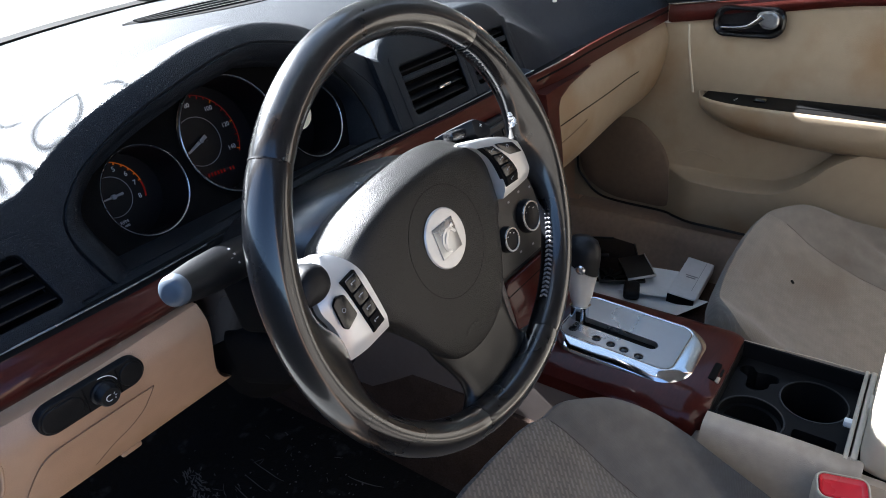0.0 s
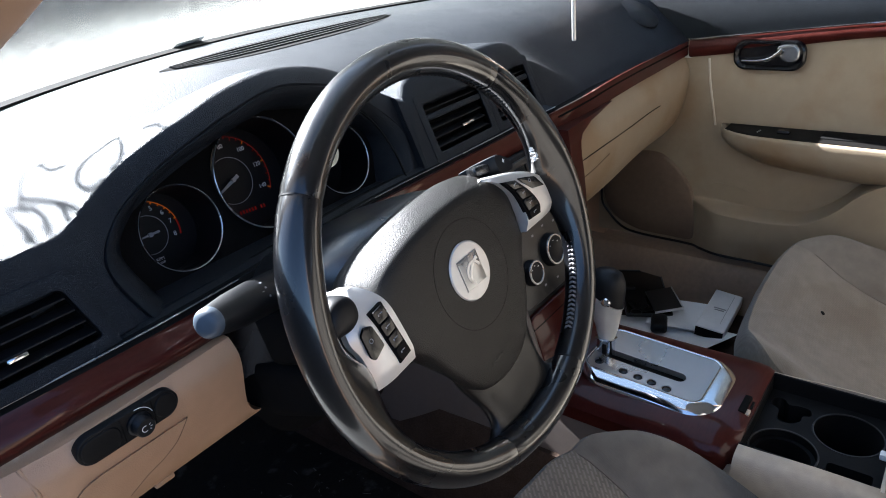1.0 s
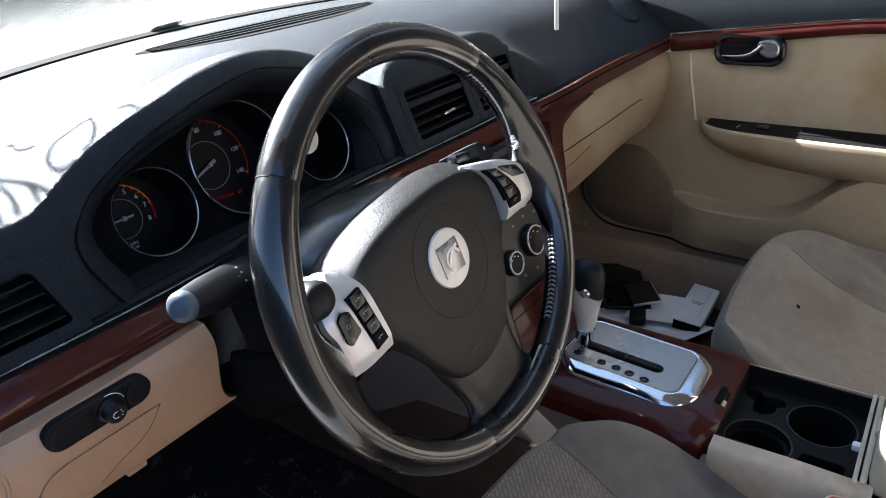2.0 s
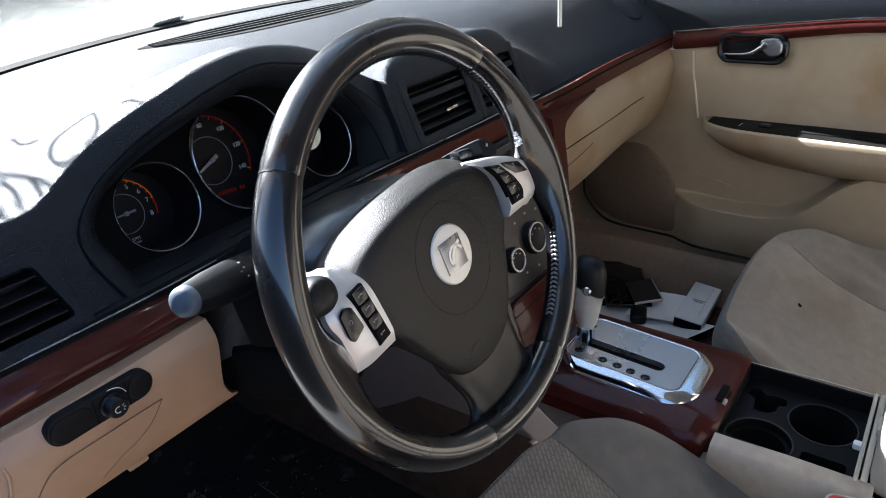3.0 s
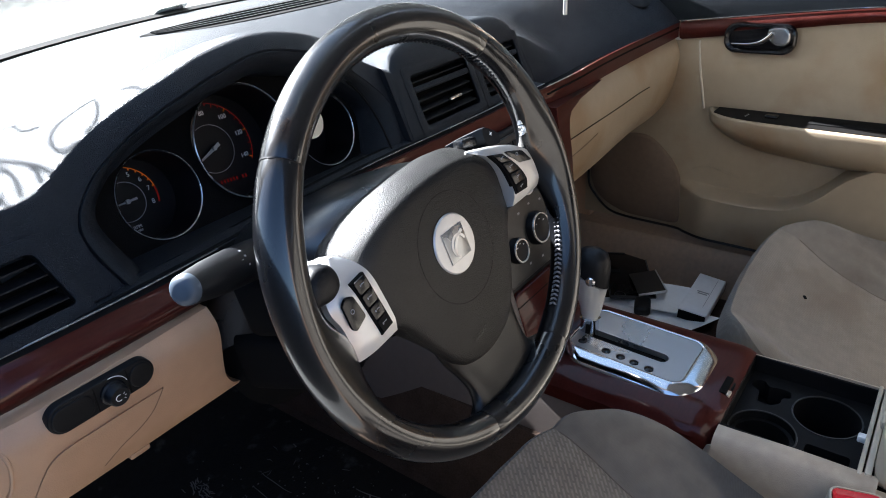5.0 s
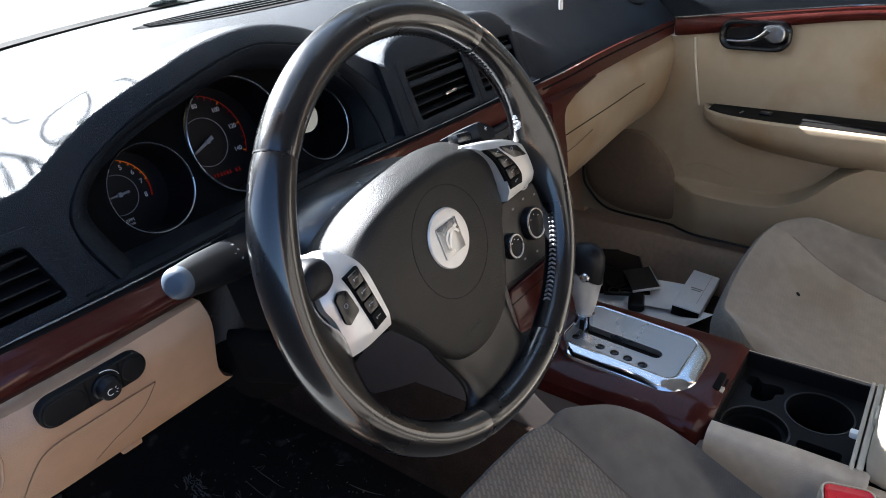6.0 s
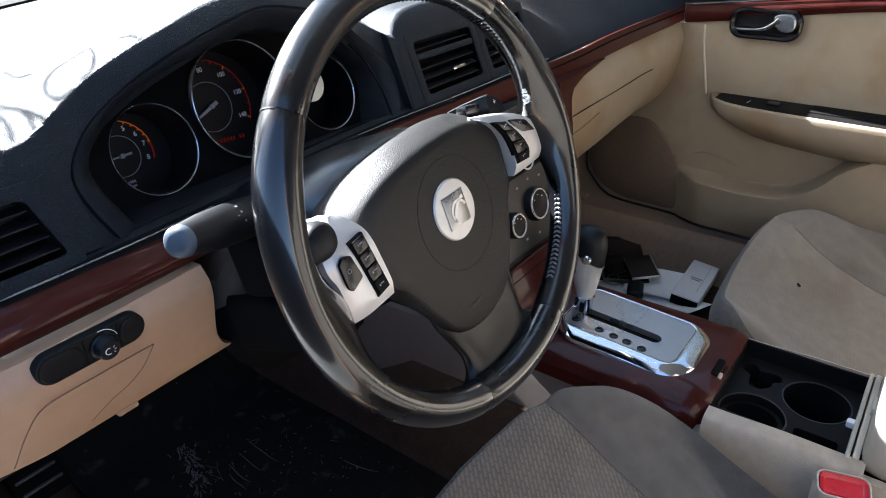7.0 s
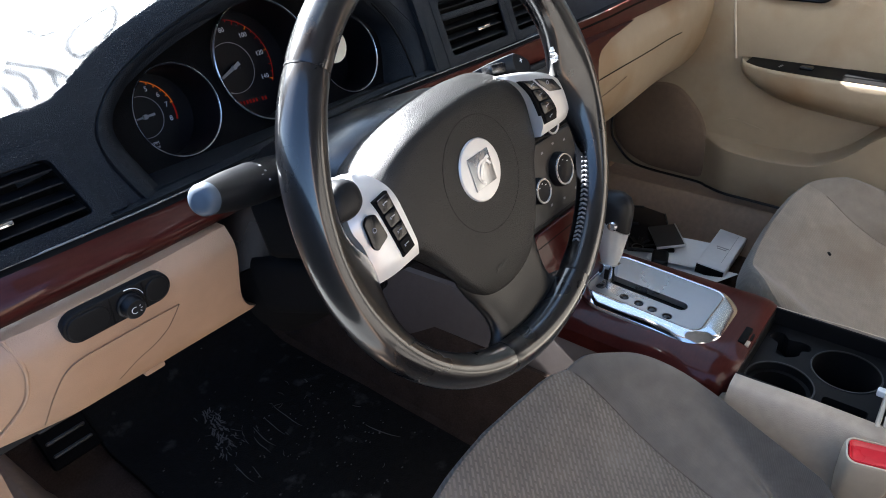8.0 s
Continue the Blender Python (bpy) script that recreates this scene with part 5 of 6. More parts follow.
    for x, y, r in ((-0.0430, -0.2225, 0.0400), (0.0265, -0.2845, 0.0405)):
        # rims in a lighter grey to draw the highlight along their edges
        part("cup_rim", ring(r, [(-0.0012, 0), (0.0012, 0), (0.0008, 0.0014), (-0.0008, 0.0014)], 44), GREYPANEL, t, "thin rim with its edge highlight put into a lighter grey", pose(x, y, 0.527))
    part("cup_step", ring(0.0350, [(-0.0015, 0), (0.0040, 0), (0.0040, -0.05), (-0.0015, -0.05)], 44), BINBLACK, t, "inner step of the cup holder", pose(-0.0430, -0.2225, 0.516))
    for sx in (-1, 1):
        part("bin_wall", rbox(0.003, 0.151, 0.03, 0.001, 1, at=(sx * 0.0825 - 0.002, -0.2555, 0.538)), BINBLACK, t)
    part("bin_wall", rbox(0.164, 0.003, 0.03, 0.001, 1, at=(-0.002, -0.1795, 0.535)), BINBLACK, t)
    part("bin_back", rbox(0.180, 0.005, 0.042, 0.002, 2, at=(-0.002, -0.3330, 0.536)), LIGHTTAN, t, "pale rear edge of the bin")
    part("bin_back", rbox(0.176, 0.007, 0.050, 0.002, 2, at=(-0.002, -0.3410, 0.534)), LIGHTTAN, t)
    part("catch", rbox(0.010, 0.010, 0.009, 0.002, 2, at=(-0.020, -0.3270, 0.5495)), PAPER, t, "small white catch")
    part("hinge", rbox(0.03, 0.012, 0.016, 0.004, 2, at=(0.010, -0.347, 0.562)), LIGHTTAN, t, "pale hinge block")
    part("speck", rbox(0.003, 0.002, 0.001, 0.0004, 1, at=(-0.1015, -0.292, 0.5470)), DARKVOID, t, "small dark speck")
    arm = loft([[(x, y, z) for x, z in round_rect(w, hh, r, 7, 0.0, 0.580 + dz)] for y, w, hh, r, dz in ((-0.3450, 0.150, 0.060, 0.025, 0), (-0.3475, 0.176, 0.085, 0.032, 0.001), (-0.354, 0.192, 0.100, 0.038, 0.002), (-0.37, 0.200, 0.108, 0.042, 0.003), (-0.50, 0.204, 0.112, 0.044, 0.008), (-0.70, 0.204, 0.112, 0.044, 0.008), (-0.72, 0.19, 0.10, 0.04, 0.008))])
    part("armrest", arm, LIGHTTAN, t, "pale tan padded armrest lid", sharp=60)


console()


def shifter():
    p = thing("shift_plate", "silver gear shift plate in a chrome surround", "shift plate", pose(-0.017, -0.0475, 0.5675, 3.0, 0, 0))
    rings = [[(x, y, z) for x, y in round_rect(0.1045, 0.1635, 0.0165, 18, 0.010, 0.010)] for z in (0.003, 0.0064)]
    for f in span(0, 1, 9):
        rings.append([(x, y, 0.0070 - 0.0115 * f ** 2.2) for x, y in round_rect(lerp(0.107, 0.136, f), lerp(0.166, 0.205, f), lerp(0.018, 0.044, f), 18, lerp(0.010, 0.0065, f), lerp(0.010, 0.0005, f))])
    rings.append([(x, y, -0.0085) for x, y in round_rect(0.1365, 0.2055, 0.044, 18, 0.0065, 0.0005)])
    part("surround", loft(rings, cap=False), CHROME, p, "polished chrome surround", sharp=60)
    slot = round_rect(0.0200, 0.122, 0.0095, 5, -0.001, 0.020)
    spots = [(-0.0265, 0.0755), (-0.0295, 0.0375), (-0.0305, 0.0155), (-0.0320, -0.0045), (-0.0340, -0.0265)]
    holes = [(slot, 0.02)] + [(circle(0.0068, 18, x, y), 0.002) for x, y in spots]
    part("plate", holed(round_rect(0.1035, 0.1625, 0.0155, 8, 0.010, 0.010), holes, 0.0062, 0.004), PLATE, p, "satin silver plate")
    for x, y in spots:
        part("position_light", lathe([(0.0005, 0.0045), (0.0062, 0.0045), (0.0058, 0.0058), (0.0035, 0.0066), (0.0005, 0.0068)], 18), GLOSSBLACK, p, "dark round position light", pose(x, y, 0))
    part("slot_well", prism(round_rect(0.0198, 0.1218, 0.0094, 5, -0.001, 0.020), -0.006, -0.0025), DARKVOID, p)
    l = thing("gear_lever", "gear lever with silver grip and black top", "gear lever", pose(-0.015, 0.031, 0.571, -3, 11, 0) @ Matrix.Diagonal((1.0, 1.0, 0.90, 1.0)))
    part("collar", loft([[(x, y, z) for x, y in round_rect(w, d, 0.006, 4)] for w, d, z in ((0.020, 0.024, 0.0), (0.020, 0.024, 0.026), (0.024, 0.028, 0.030))]), CHROME, l, "chrome collar")
    part("collar_slot", rbox(0.002, 0.007, 0.016, 0.0009, 2, at=(-0.0102, -0.002, 0.013)), DARKVOID, l)
    grip = [(0.0090, 0.0110, 0.029, 0), (0.0112, 0.0138, 0.035, 0), (0.0132, 0.0168, 0.048, 0), (0.0160, 0.0202, 0.064, 0.001), (0.0190, 0.0238, 0.082, 0.002), (0.0212, 0.0265, 0.097, 0.003)]
    part("grip", loft([[(a * math.cos(q), cy + b * math.sin(q), z + 0.014 * math.sin(q) * (z > 0.09)) for q in span(0, 2 * math.pi, 28)[:-1]] for a, b, z, cy in grip]), SILVER, l, "satin silver grip")
    topp = [(0.0205, 0.0262, 0.0985, 0.003), (0.0220, 0.0280, 0.112, 0.003), (0.0215, 0.0275, 0.126, 0.003), (0.0175, 0.0225, 0.140, 0.003), (0.009, 0.012, 0.147, 0.003), (0.001, 0.001, 0.148, 0.003)]
    part("top", loft([[(a * math.cos(q), cy + b * math.sin(q), z + 0.014 * math.sin(q) * (z < 0.10)) for q in span(0, 2 * math.pi, 28)[:-1]] for a, b, z, cy in topp]), BLACK, l, "black rounded top")
    part("release_button", lathe([(0.0075, 0.0), (0.0075, 0.003), (0.0055, 0.0055), (0.0005, 0.006)], 24), CHROME, l, "chrome release button", pose(-0.0195, -0.006, 0.098, 0, -90, 0))


shifter()


# ---- seats ----
SEAT_PLAN = [(0, 0), (0.05, -0.003), (0.10, -0.010), (0.137, -0.020), (0.163, -0.037), (0.188, -0.066), (0.206, -0.100), (0.218, -0.140), (0.224, -0.190), (0.230, -0.300)]
SEAM_AT = 0.136


def seat_top(x, v, h, raised=0.0, plain=False):
    u = abs(x)
    seam = (step01((v - 0.08) / 0.1) if x > 0 else 0.0) if plain else 1.0
    z = h + raised * step01((x + 0.06) / 0.22) - 0.21 * (1 - math.exp(-2.3 * v)) - 0.026 * max(0, 1 - v / 0.14) ** 2 - 0.050 * max(0, 1 - v / 0.035) ** 2
    z += 0.010 * step01((u - 0.12) / 0.07) - 0.046 * max(0, (u - 0.188) / 0.042) ** 2
    z += 0.004 * noise.noise((x * 9, v * 5, h * 3)) + 0.0022 * noise.noise((x * 31, v * 17, h * 7))
    return z - seam * (0.006 * math.exp(-((u - SEAM_AT) / 0.010) ** 2) - 0.003 * math.exp(-((u - SEAM_AT - 0.024) / 0.014) ** 2))


def seat(cx, front, h, label, mats, raised=0.0, blunt=1.0):
    t = thing("car_seat", label, "car seat", pose(cx, front, 0.0), group="front seats")
    def front_curve(x):
        return table(abs(x), SEAT_PLAN) * (blunt if x < 0 else 1.0)
    def bend(x, v):
        return lerp(front_curve(x), -0.56, v)
    def top(x, v):
        return seat_top(x, v, h, raised, blunt < 1)
    def inward(x, v):
        taper = 0.0 if blunt < 1 else 0.28 * step01((-bend(x, v) - 0.13) / 0.22) * step01((abs(x) - 0.14) / 0.08)
        return x * (1 - taper)
    cuts = ((-0.230, -SEAM_AT, "side_bolster", mats[0]), (-SEAM_AT, SEAM_AT, "cushion", mats[1]), (SEAM_AT, 0.230, "side_bolster", mats[2]))
    for x0, x1, name, mat in cuts:
        part(name, slab(lambda x, v: (inward(x, v), bend(x, v), top(x, v)), span(x0, x1, 26), [0, 0.003, 0.007, 0.012, 0.018, 0.025, 0.034] + span(0.05, 1, 38), (0, -0.004, -0.08)), mat, t, "stained beige " + ("woven centre cushion" if name == "cushion" else "side bolster"))
        part("front_fall", slab(lambda x, v: (inward(x, 0), front_curve(x) - 0.004 - 0.03 * v * v, lerp(top(x, 0) - 0.002, h - 0.22, v)), span(x0, x1, 16), span(0, 1, 8), (0, -0.03, 0)), mat, t, "front of the cushion")
    for s in ((-1, 1) if blunt == 1 else (1,)):
        line = [Vector((inward(s * SEAM_AT, v), bend(SEAM_AT, v), top(s * SEAM_AT, v) + 0.0004)) for v in span(0 if blunt == 1 else 0.10, 1, 40)]
        part("seam", tube(line, 0.0010, 6), SEAM, t, "sewn seam")
    part("backrest", rbox(0.46, 0.14, 0.60, 0.06, 5, at=(0, -0.62, h + 0.20)), mats[0], t, "beige backrest")
    part("seat_base", rbox(0.40, 0.36, h - 0.42, 0.02, 3, at=(0, -0.33, h / 2 + 0.05)), BLACK, t, "black seat base")
    return t


seat(-0.375, 0.006, 0.624, "stained beige cloth driver's seat", (BOLSTER, CLOTH, BOLSTER))
seat(0.365, -0.076, 0.556, "stained beige cloth passenger seat", (FINECLOTH, FINECLOTH, BOLSTER), 0.028, 0.62)


def seat_spot():
    t = thing("debris", "small dark crumb lying on the passenger seat", "debris", pose(0.334, -0.197, 0.5185, 0, 0, 30))
    part("crumb", rbox(0.009, 0.004, 0.003, 0.001, 2), DARKVOID, t)


seat_spot()


def buckle():
    t = thing("seat_belt_buckle", "pale plastic seat belt buckle with a red button", "seat belt buckle", pose(-0.137, -0.338, 0.551, 0, -14, 15) @ Matrix.Diagonal((0.88, 0.88, 1, 1)))
    part("housing", loft([[(x, y, z) for x, y in round_rect(w, d, 0.010, 5)] for w, d, z in ((0.028, 0.044, -0.10), (0.034, 0.055, -0.05), (0.038, 0.061, -0.012), (0.038, 0.061, 0.003), (0.0360, 0.0590, 0.0065), (0.0330, 0.0555, 0.0070), (0.0315, 0.0540, 0.0045), (0.0310, 0.0535, 0.001))]), LIGHTTAN, t, "pale buckle housing")
    part("button", loft([[(x, y, z) for x, y in round_rect(w, d, r, 4)] for w, d, r, z in ((0.0304, 0.0528, 0.007, 0.001), (0.0304, 0.0528, 0.007, 0.0066), (0.0290, 0.0515, 0.006, 0.0074), (0.0215, 0.0440, 0.004, 0.0030), (0.0190, 0.0415, 0.003, 0.0026))]), RED, t, "red hollowed release button")


buckle()


# ---- passenger door ----
def door_top(y):
    return table(-y, [(-0.20, 0.884), (-0.05, 0.900), (0.08, 0.914), (0.20, 0.924), (1.0, 0.940)])


def door():
    t = thing("door_1", "tan passenger door trim with mahogany-look strip and armrest", "car door", kind="structure")
    def pocket(y):
        return table(-y, [(-0.16, 0.536), (-0.08, 0.531), (-0.016, 0.527), (0.054, 0.530), (0.098, 0.539), (0.146, 0.571), (0.19, 0.618), (0.25, 0.650), (0.5, 0.668)])
    def face(y, v):
        # lower pocket bulge with a swooping upper edge, on which a row of the mesh lies
        e = pocket(y)
        z = lerp(0.411, e - 0.012, v) if v <= 1 else lerp(e - 0.012, e + 0.004, v - 1) if v <= 2 else lerp(e + 0.004, 0.90, v - 2)
        k = (1 - step01(v - 1)) * step01((0.165 - y) / 0.09)
        x = 0.708 - 0.045 * k * (0.75 + 0.25 * step01((z - 0.40) / 0.08)) + 0.012 * step01((z - 0.78) / 0.10)
        return (x, y, z)
    part("panel", slab(face, span(-1.0, 0.10, 60) + span(0.11, 0.16, 10) + span(0.18, 0.385, 8), span(0, 0.9, 8) + span(1, 2, 8) + span(2.05, 3, 24), (0.05, 0, 0)), DOORTAN, t, "tan moulded door panel")
    part("wood_strip", slab(lambda y, v: (0.713 - 0.008 * math.sin(math.pi * v), y, lerp(door_top(y) - lerp(0.035, 0.024, step01((0.175 - y) / 0.36)), door_top(y), v)), span(-1.0, 0.178, 30), span(0, 1, 6), (0.03, 0, 0)), WOOD, t, "mahogany-look strip")
    part("chrome_strip", tube([(0.710, y, door_top(y) + 0.003) for y in span(-1.0, 0.178, 30)], 0.0018, 8), CHROME, t, "thin bright strip")
    part("upper_sill", slab(lambda y, v: (0.716 + 0.05 * v * v, y, lerp(door_top(y) + 0.004, 1.01, v)), span(-1.0, 0.40, 20), span(0, 1, 8), (0.06, 0, 0)), SILLVINYL, t, "black upper door sill")
    part("piping", tube(smooth_line([(0.7155, 0.136, 0.850), (0.7085, 0.128, 0.80), (0.7065, 0.118, 0.75), (0.7055, 0.110, 0.709)], 6), 0.0022, 8), LIGHTTAN, t, "pale piped seam")
    # armrest
    def edge(y):
        return table(-y, [(-0.10, 0.712), (-0.085, 0.668), (-0.06, 0.645), (-0.02, 0.630), (0.05, 0.622), (0.25, 0.615), (1.0, 0.612)])
    def arm(y, a):
        e = edge(y)
        r = 0.0065
        low = table(-y, [(-0.10, 0.700), (-0.06, 0.660), (0.0, 0.632), (0.10, 0.618), (0.20, 0.612), (1.0, 0.61)])
        if a < 0.3:
            return (lerp(0.712, e + r, a / 0.3), y, 0.7145)
        if a < 0.5:
            q = (a - 0.3) / 0.2 * math.pi / 2
            return (e + r - r * math.sin(q), y, 0.7145 - r + r * math.cos(q))
        q = (a - 0.5) / 0.5
        return (lerp(e, 0.712, q ** 2.0), y, lerp(0.7025, low, q ** 0.8))
    part("armrest", slab(arm, span(-1.0, 0.05, 30) + [0.06, 0.07, 0.08, 0.09, 0.098], span(0, 1, 30), (0.02, 0, 0)), DOORTAN, t, "tan armrest")
    def inset(y, v):
        e = edge(y) + 0.0085
        return (lerp(min(e, 0.704), 0.7065, v), y, 0.7158)
    sw = part("switch_panel", slab(inset, span(-1.0, 0.078, 40), [0, 1], (0, 0, -0.004)), SWITCHBLACK, t, "dark switch panel in the armrest")
    # no hollow here: the deep recess's shade is a black slab
    part("pull_shade", rbox(0.050, 0.30, 0.004, 0.0015, 2, at=(0.676, -0.255, 0.7165)), DARKVOID, sw, "black slab with the pull recess's deep shade in its colour")
    part("window_switch", rbox(0.016, 0.024, 0.008, 0.003, 3, at=(0.668, -0.036, 0.718)), GLOSSBLACK, sw, "black window switch")
    for k in range(3):
        part("lamp_mark", rbox(0.002, 0.003, 0.0005, 0.0002, 1, at=(0.66 + 0.007 * k, 0.012 - 0.001 * k, 0.7162)), MARK, sw)
    # speaker and door edge
    out = closed_line([(0, 0.366, 0.500), (0, 0.366, 0.560), (0, 0.335, 0.605), (0, 0.284, 0.627), (0, 0.229, 0.628), (0, 0.186, 0.596), (0, 0.157, 0.556), (0, 0.142, 0.500), (0, 0.142, 0.432), (0, 0.21, 0.426), (0, 0.28, 0.430), (0, 0.338, 0.456)], 5)
    cy, cz = 0.25, 0.515
    rings = [[(0.706 - h, cy + (p.y - cy) * f, cz + (p.z - cz) * f) for p in out] for f, h in ((1.03, -0.003), (1.0, 0.004), (0.97, 0.006), (0.6, 0.009), (0.02, 0.010))]
    part("speaker_grille", loft(rings), TANDARK, t, "dark brown cloth speaker cover")
    gap = smooth_line([(0.700, 0.373, 0.64), (0.700, 0.373, 0.57), (0.700, 0.373, 0.495), (0.700, 0.354, 0.462), (0.699, 0.320, 0.431), (0.698, 0.272, 0.420), (0.698, 0.152, 0.4165), (0.686, 0.120, 0.4160), (0.671, 0.075, 0.4155), (0.670, 0.0, 0.4145), (0.670, -0.2, 0.412), (0.67, -1.0, 0.412)], 8)
    part("door_seal", tube(gap, 0.0030, 8), BLACK, t, "black rubber door seal")
    crease = smooth_line([(0.706, 0.122, 0.566), (0.7065, 0.095, 0.577), (0.7068, 0.05, 0.570), (0.7068, 0.02, 0.560)], 6)
    part("crease", tube(crease, 0.0012, 6), DOORTAN, t)
    # inner handle
    h = part("handle_bezel", loft([[(0.7035 - x, y, z) for y, z in round_rect(w, d, 0.024, 7, 0.015, 0.8625)] for w, d, x in ((0.136, 0.060, -0.004), (0.134, 0.058, 0.006), (0.128, 0.052, 0.008), (0.118, 0.044, 0.005), (0.112, 0.038, -0.012))]), GLOSSBLACK, t, "dark recessed handle bezel")
    lever = smooth_line([(0.697, 0.066, 0.851), (0.694, 0.035, 0.852), (0.692, 0.012, 0.857), (0.691, -0.004, 0.868), (0.691, -0.012, 0.876)], 6)
    part("handle", tube(lever, [0.0025 + 0.0035 * k / (len(lever) - 1) for k in range(len(lever))], 10), CHROME, h, "chrome pull lever")
    blade = closed_line([(0, -0.002, 0.880), (0, -0.014, 0.886), (0, -0.032, 0.886), (0, -0.042, 0.876), (0, -0.042, 0.860), (0, -0.032, 0.852), (0, -0.016, 0.854), (0, -0.004, 0.866)], 5)
    part("handle_plate", loft([[(x, p.y * f + -0.022 * (1 - f), p.z * f + 0.870 * (1 - f)) for p in blade] for f, x in ((1.0, 0.698), (1.0, 0.6915), (0.94, 0.6893), (0.8, 0.6888), (0.5, 0.6885), (0.02, 0.6884))]), PLATE, h, "chrome thumb plate", sharp=60)
    w = thing("window_1", "passenger side window glass", "car window", kind="structure")
    pn = part("pane", slab(lambda y, v: (lerp(0.765, 0.60, v), y, lerp(1.0, 1.33, v)), span(-0.70, 0.30, 4), span(0, 1, 4), (0.004, 0, 0)), SIDEGLASS, w)
    pn.visible_shadow = False


door()


# ---- footwells ----
def footwells():
    t = thing("floor_mat", "dirty black rubber mat in the driver's footwell", "floor mat")
    mz = lambda x, y: 0.306 + 0.26 * step01((y - 0.60) / 0.30) + 0.004 * noise.noise((x * 8, y * 8, 0.3))
    part("mat", slab(lambda x, y: (x, y, mz(x, y)), span(-0.545, -0.190, 24), span(-0.05, 0.80, 40), (0, 0, -0.012)), MAT, t, "scuffed black rubber mat")
    random.seed(5)
    bm = bmesh.new()
    def smear(x, y, a, ln, w, bend):
        p = [(x + ln * u * math.cos(a + bend * u) + 0.002 * noise.noise((x * 90, u * 3, 0.7)), y + ln * u * math.sin(a + bend * u) + 0.002 * noise.noise((u * 3, y * 90, 4.0))) for u in span(0, 1, 8)]
        slab(lambda i, v: (p[i][0] + w * (v - 0.5) * math.sin(0.3 + i * 0.34) * math.sin(a), p[i][1] - w * (v - 0.5) * math.sin(0.3 + i * 0.34) * math.cos(a), mz(*p[i]) + 0.0012), list(range(9)), [0, 1], (0, 0, -0.0006), bm=bm)
    for k in range(70):
        u = random.random()
        smear(lerp(-0.395, -0.428, u) + random.gauss(0, 0.009), lerp(0.560, 0.455, u) + random.gauss(0, 0.012), random.gauss(-1.9, 0.35), random.uniform(0.004, 0.022), random.uniform(0.0006, 0.0030), random.gauss(0, 0.4))
    for x, y, a, ln, w in ((-0.318, 0.482, -1.72, 0.075, 0.0012), (-0.345, 0.475, -1.75, 0.060, 0.0010), (-0.256, 0.322, -1.50, 0.066, 0.0016), (-0.372, 0.470, -1.75, 0.062, 0.0013), (-0.384, 0.452, -1.8, 0.05, 0.0010), (-0.440, 0.430, -1.75, 0.055, 0.0012), (-0.425, 0.402, -1.9, 0.03, 0.0010)):
        smear(x, y, a, ln, w, 0.12)
    for k in range(34):
        smear(random.gauss(-0.37, 0.08), random.gauss(0.43, 0.09), random.gauss(-1.7, 0.5), random.uniform(0.004, 0.016), random.uniform(0.0004, 0.0012), random.gauss(0, 0.5))
    part("scuff", bm, SCUFF, t, "pale dried scuff marks")["kind"] = "stuff"
    bm = bmesh.new()
    for k in range(160):
        x, y = random.gauss(-0.34, 0.10), random.gauss(0.36, 0.14)
        if -0.54 < x < -0.195 and 0 < y < 0.75:
            s = random.uniform(0.0006, 0.0016)
            rbox(s * 2, s * 1.4, s, s * 0.3, 1, bm=bm, at=(x, y, mz(x, y) + 0.001))
    ob = part("grit", bm, SCUFF, t, "pale crumbs of dirt")
    ob["kind"] = "stuff"
    f = thing("foot_rest", "ribbed dark metal-look foot rest", "foot rest", pose(-0.585, 0.665, 0.375, 48, 0, 0))
    part("pad", rbox(0.075, 0.13, 0.02, 0.006, 2), MATTBLACK, f)
    for k in range(5):
        part("rib", rbox(0.060, 0.006, 0.006, 0.002, 2, at=(0, -0.045 + 0.022 * k, 0.012)), GREYPANEL, f, "worn rubber rib")


footwells()


# ---- clutter on the passenger's floor ----
def sheet(name, w, d, m, label, curl=0.01, seedk=1.0):
    t = thing(name, label, "paper", m, group="loose papers")
    part("leaf", slab(lambda x, y: (x, y, curl * (abs(x) / w) ** 2 * 2 + 0.004 * noise.noise((x * 14, y * 14, seedk)) + 0.004), span(-w / 2, w / 2, 8), span(-d / 2, d / 2, 8), (0, 0, -0.0008)), PAPER, t)
    return t


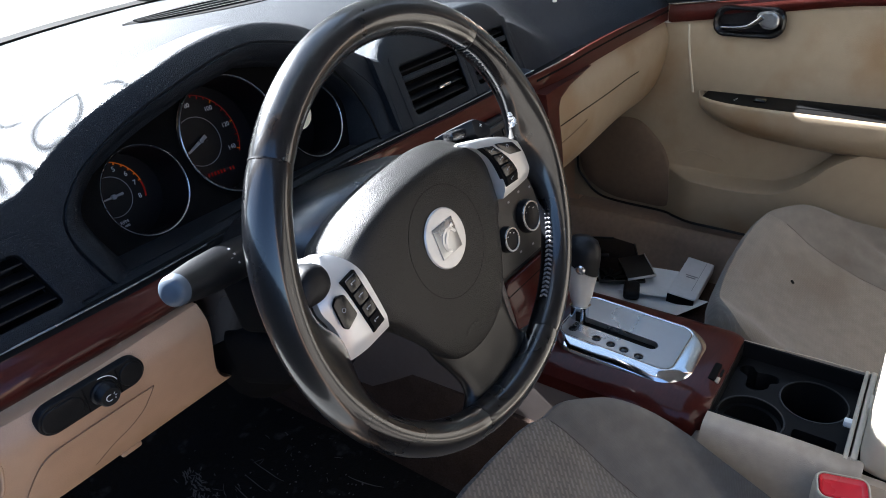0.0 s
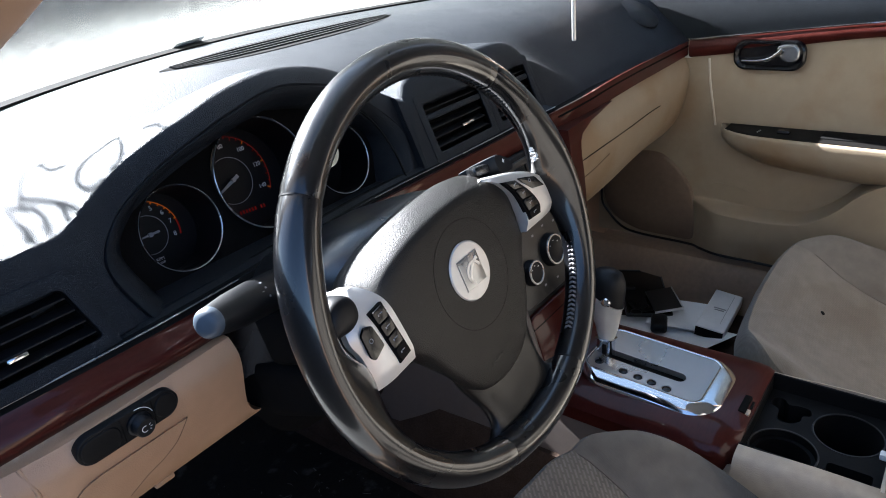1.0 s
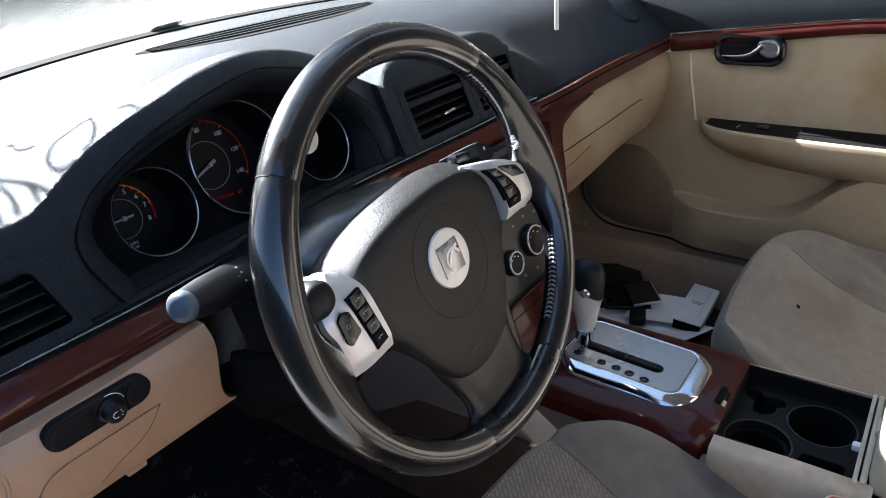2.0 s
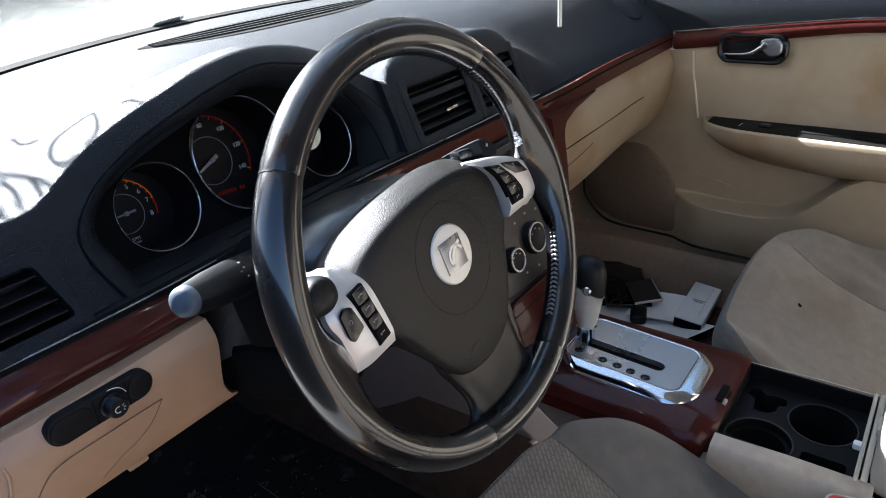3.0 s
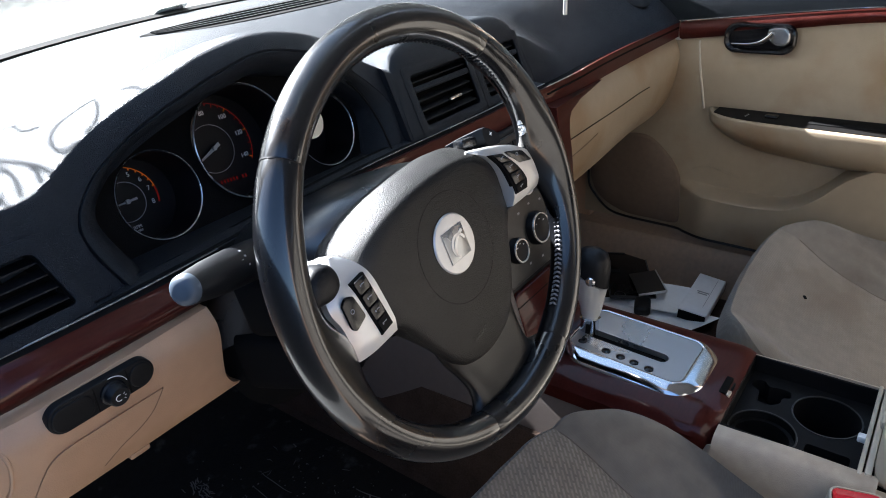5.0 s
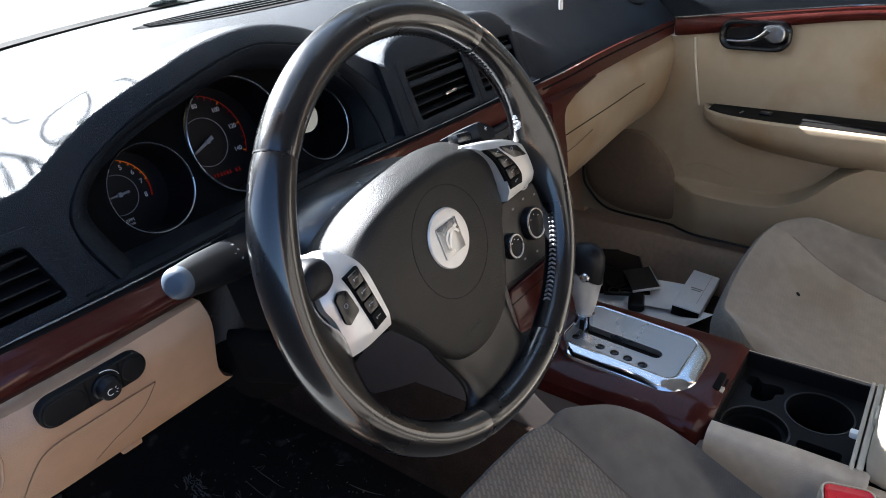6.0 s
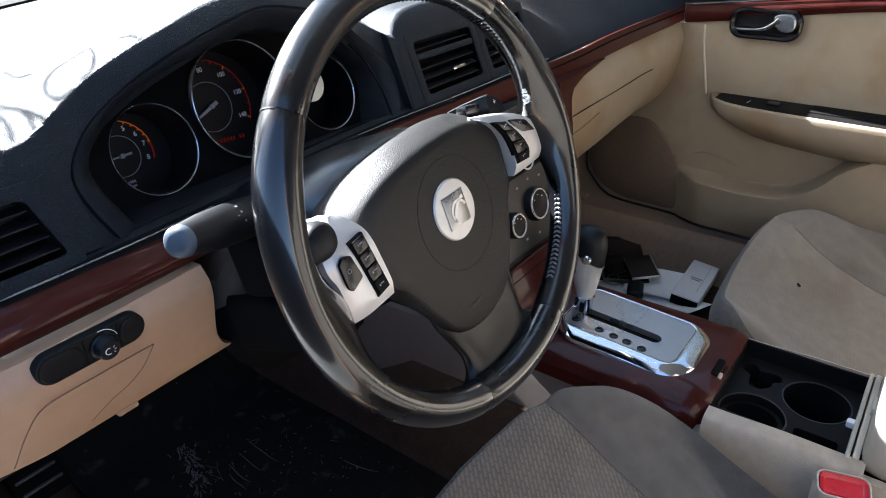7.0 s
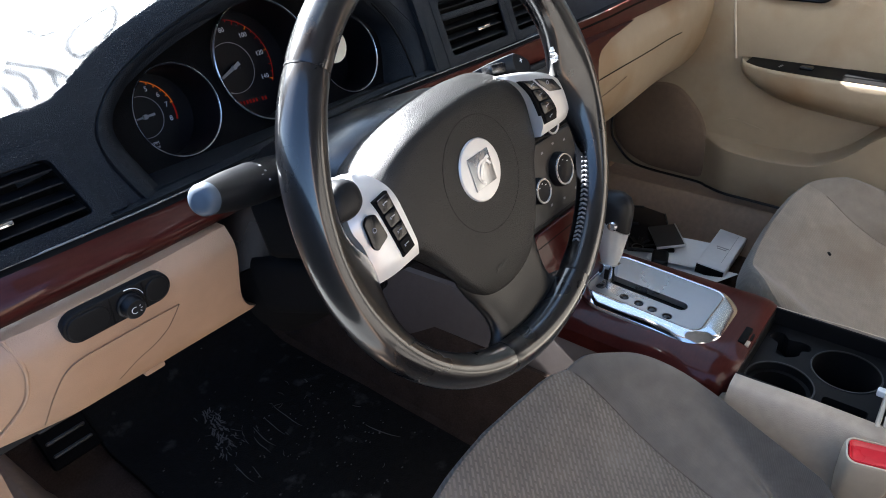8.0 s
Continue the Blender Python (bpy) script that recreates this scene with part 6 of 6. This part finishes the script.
def clutter():
    sheet("paper_sheet", 0.14, 0.20, pose(0.44, 0.16, 0.300, 0, 0, 30), "crumpled white paper sheet on the floor", 0.015, 1.0)
    sheet("paper_sheet", 0.15, 0.21, pose(0.44, 0.085, 0.308, 0, 4, 62), "crumpled white paper sheet on the floor", 0.02, 2.0)
    sheet("paper_sheet", 0.10, 0.15, pose(0.52, 0.09, 0.318, 0, -6, 10), "crumpled white paper sheet on the floor", 0.02, 3.0)
    b = thing("paper_packet", "white paper packet with printed lines leaning on the seat foot", "packet", pose(0.552, 0.026, 0.331, 5, -2, 2))
    bm = rbox(0.155, 0.060, 0.026, 0.003, 2)
    for v in bm.verts:
        if v.co.x > 0.07:
            v.co.x += 0.006 * noise.noise((v.co.y * 60, v.co.z * 40, 2.0))
    part("packet", bm, PAPER, b, "white folded packet")
    # closed end covered in near-black to paint the shaded inside
    part("flap", rbox(0.001, 0.057, 0.022, 0.0004, 1, at=(-0.0780, 0, -0.001)), DARKVOID, b, "dark slab with the open end's inner shade in its colour")
    part("crease", rbox(0.120, 0.0008, 0.0004, 0.0001, 1, at=(0.010, -0.014, 0.0131)), GREYINK, b, "folded crease")
    for k in range(2):
        part("text_bar", rbox(0.004, 0.026 - 0.006 * k, 0.0004, 0.0001, 1, at=(0.006 - 0.007 * k, 0.001, 0.0132)), GREYINK, b, "grey printed line")
    d = thing("document_wallet", "dark glossy flat wallet with a thin silver frame on the papers", "wallet", pose(0.573, 0.206, 0.330, 3, 3, -60))
    part("cover", rbox(0.100, 0.190, 0.008, 0.002, 2), GLOSSBLACK, d)
    for x, y, w, h in ((0.0495, 0, 0.003, 0.19), (-0.0495, 0, 0.003, 0.19), (0, 0.0945, 0.10, 0.003), (0, -0.0945, 0.10, 0.003)):
        part("edge", rbox(w, h, 0.010, 0.001, 1, at=(x, y, 0.0005)), GREYPANEL, d, "thin silver-grey edge")
    part("clip", rbox(0.022, 0.010, 0.004, 0.001, 1, at=(-0.030, 0.010, 0.005)), BLACK, d, "black clip")
    k = thing("key_bunch", "dark keys on a ring lying on the papers", "keys", pose(0.478, 0.185, 0.334, 0, 0, 25))
    part("key_ring", ring(0.012, [(-0.001, -0.001), (0.001, -0.001), (0.001, 0.001), (-0.001, 0.001)], 24), GREYPANEL, k, "metal key ring")
    for q in range(4):
        a = -70 + 30 * q
        part("key", rbox(0.030, 0.008, 0.003, 0.001, 1, at=(0.026, 0, 0.001 * q)), SWITCHBLACK, k, "dark key", pose(0, 0, 0, 0, 0, a))
    g = thing("glass_panel", "small grey glass panel with a bright edge leaning on the wallet", "panel", pose(0.541, 0.147, 0.343, 0, -6, -54))
    part("sheet", rbox(0.060, 0.094, 0.004, 0.001, 1), GREYPANEL, g)
    part("rim", rbox(0.003, 0.096, 0.006, 0.001, 1, at=(0.031, 0, 0)), SILVER, g, "bright edge")
    part("rim", rbox(0.062, 0.003, 0.006, 0.001, 1, at=(0, -0.0475, 0)), SILVER, g, "bright edge")
    c = thing("phone_charger", "small black plastic charger on the papers", "charger", pose(0.468, 0.128, 0.326, 0, 0, 20))
    part("body", rbox(0.055, 0.035, 0.022, 0.008, 3), BLACK, c)
    part("plug", rbox(0.018, 0.014, 0.010, 0.002, 2, at=(0.034, 0, 0)), BLACK, c)
    m = thing("floor_mat", "brown carpet mat in the passenger's footwell", "floor mat")
    part("mat", slab(lambda x, y: (x, y, 0.301 + 0.26 * step01((y - 0.60) / 0.30)), span(0.19, 0.62, 8), span(-0.10, 0.78, 20), (0, 0, -0.011)), CARPET, m)


clutter()


# ---- hanging rod and unseen shadow-casting cable ----
def hangings():
    t = thing("hanging_rod", "thin white rod hanging from a cord at the windscreen", "ornament")
    part("rod", tube([(-0.011, 0.078, 1.0205), (-0.011, 0.078, 1.0215), (-0.011, 0.078, 1.12)], [0.0022, 0.0026, 0.0026], 14), SILVER, t, "thin white rod")
    part("cord", tube([(-0.011, 0.078, 1.12), (-0.010, 0.076, 1.20), (-0.011, 0.070, 1.345)], 0.0012, 8), BLACK, t, "dark cord")
    part("cup", lathe([(0.018, 0.0), (0.015, -0.004), (0.006, -0.008), (0.004, -0.016), (0.0005, -0.017)], 20), BLACK, t, "black suction cup", pose(-0.011, 0.070, 1.360, 28, 0, 0))
    c = thing("shadow_cable", "unseen thin cable added outside the windscreen to cast loop shadows", "cable")
    k = TO_SUN / TO_SUN.y
    # unseen strands are put up-sun so their shadows fall on the pad
    def up(x, y, d=0.55):
        return Vector((x, y, pad_z(x, y))) + k * d
    for line in (((-0.499, 0.293), (-0.511, 0.266), (-0.525, 0.248), (-0.537, 0.241)),
                 ((-0.499, 0.293), (-0.520, 0.295), (-0.537, 0.292), (-0.553, 0.277), (-0.558, 0.261), (-0.555, 0.248), (-0.543, 0.244)),
                 ((-0.489, 0.263), (-0.484, 0.250), (-0.486, 0.230)),
                 ((-0.552, 0.346), (-0.555, 0.325), (-0.552, 0.319), (-0.543, 0.313)),
                 ((-0.599, 0.292), (-0.592, 0.279), (-0.596, 0.256), (-0.602, 0.244)),
                 ((-0.592, 0.306), (-0.581, 0.279), (-0.575, 0.256), (-0.575, 0.242)),
                 ((-0.578, 0.268), (-0.581, 0.252), (-0.585, 0.240)),
                 ((-0.611, 0.272), (-0.611, 0.259), (-0.618, 0.245))):
        pts = smooth_line([up(*q) for q in line], 8)
        part("strand", tube(pts, 0.0024, 8), BLACK, c, "thin black strand")
    tail = [up(-0.499, 0.293), up(-0.552, 0.346), up(-0.592, 0.306), up(-0.599, 0.292), up(-0.611, 0.272), Vector((-0.625, 0.40, 1.19)), Vector((-0.612, 0.20, 1.215)), Vector((-0.598, 0.07, 1.252))]
    part("strand", tube(smooth_line(tail, 8), 0.0014, 8), BLACK, c, "thin black strand")


hangings()
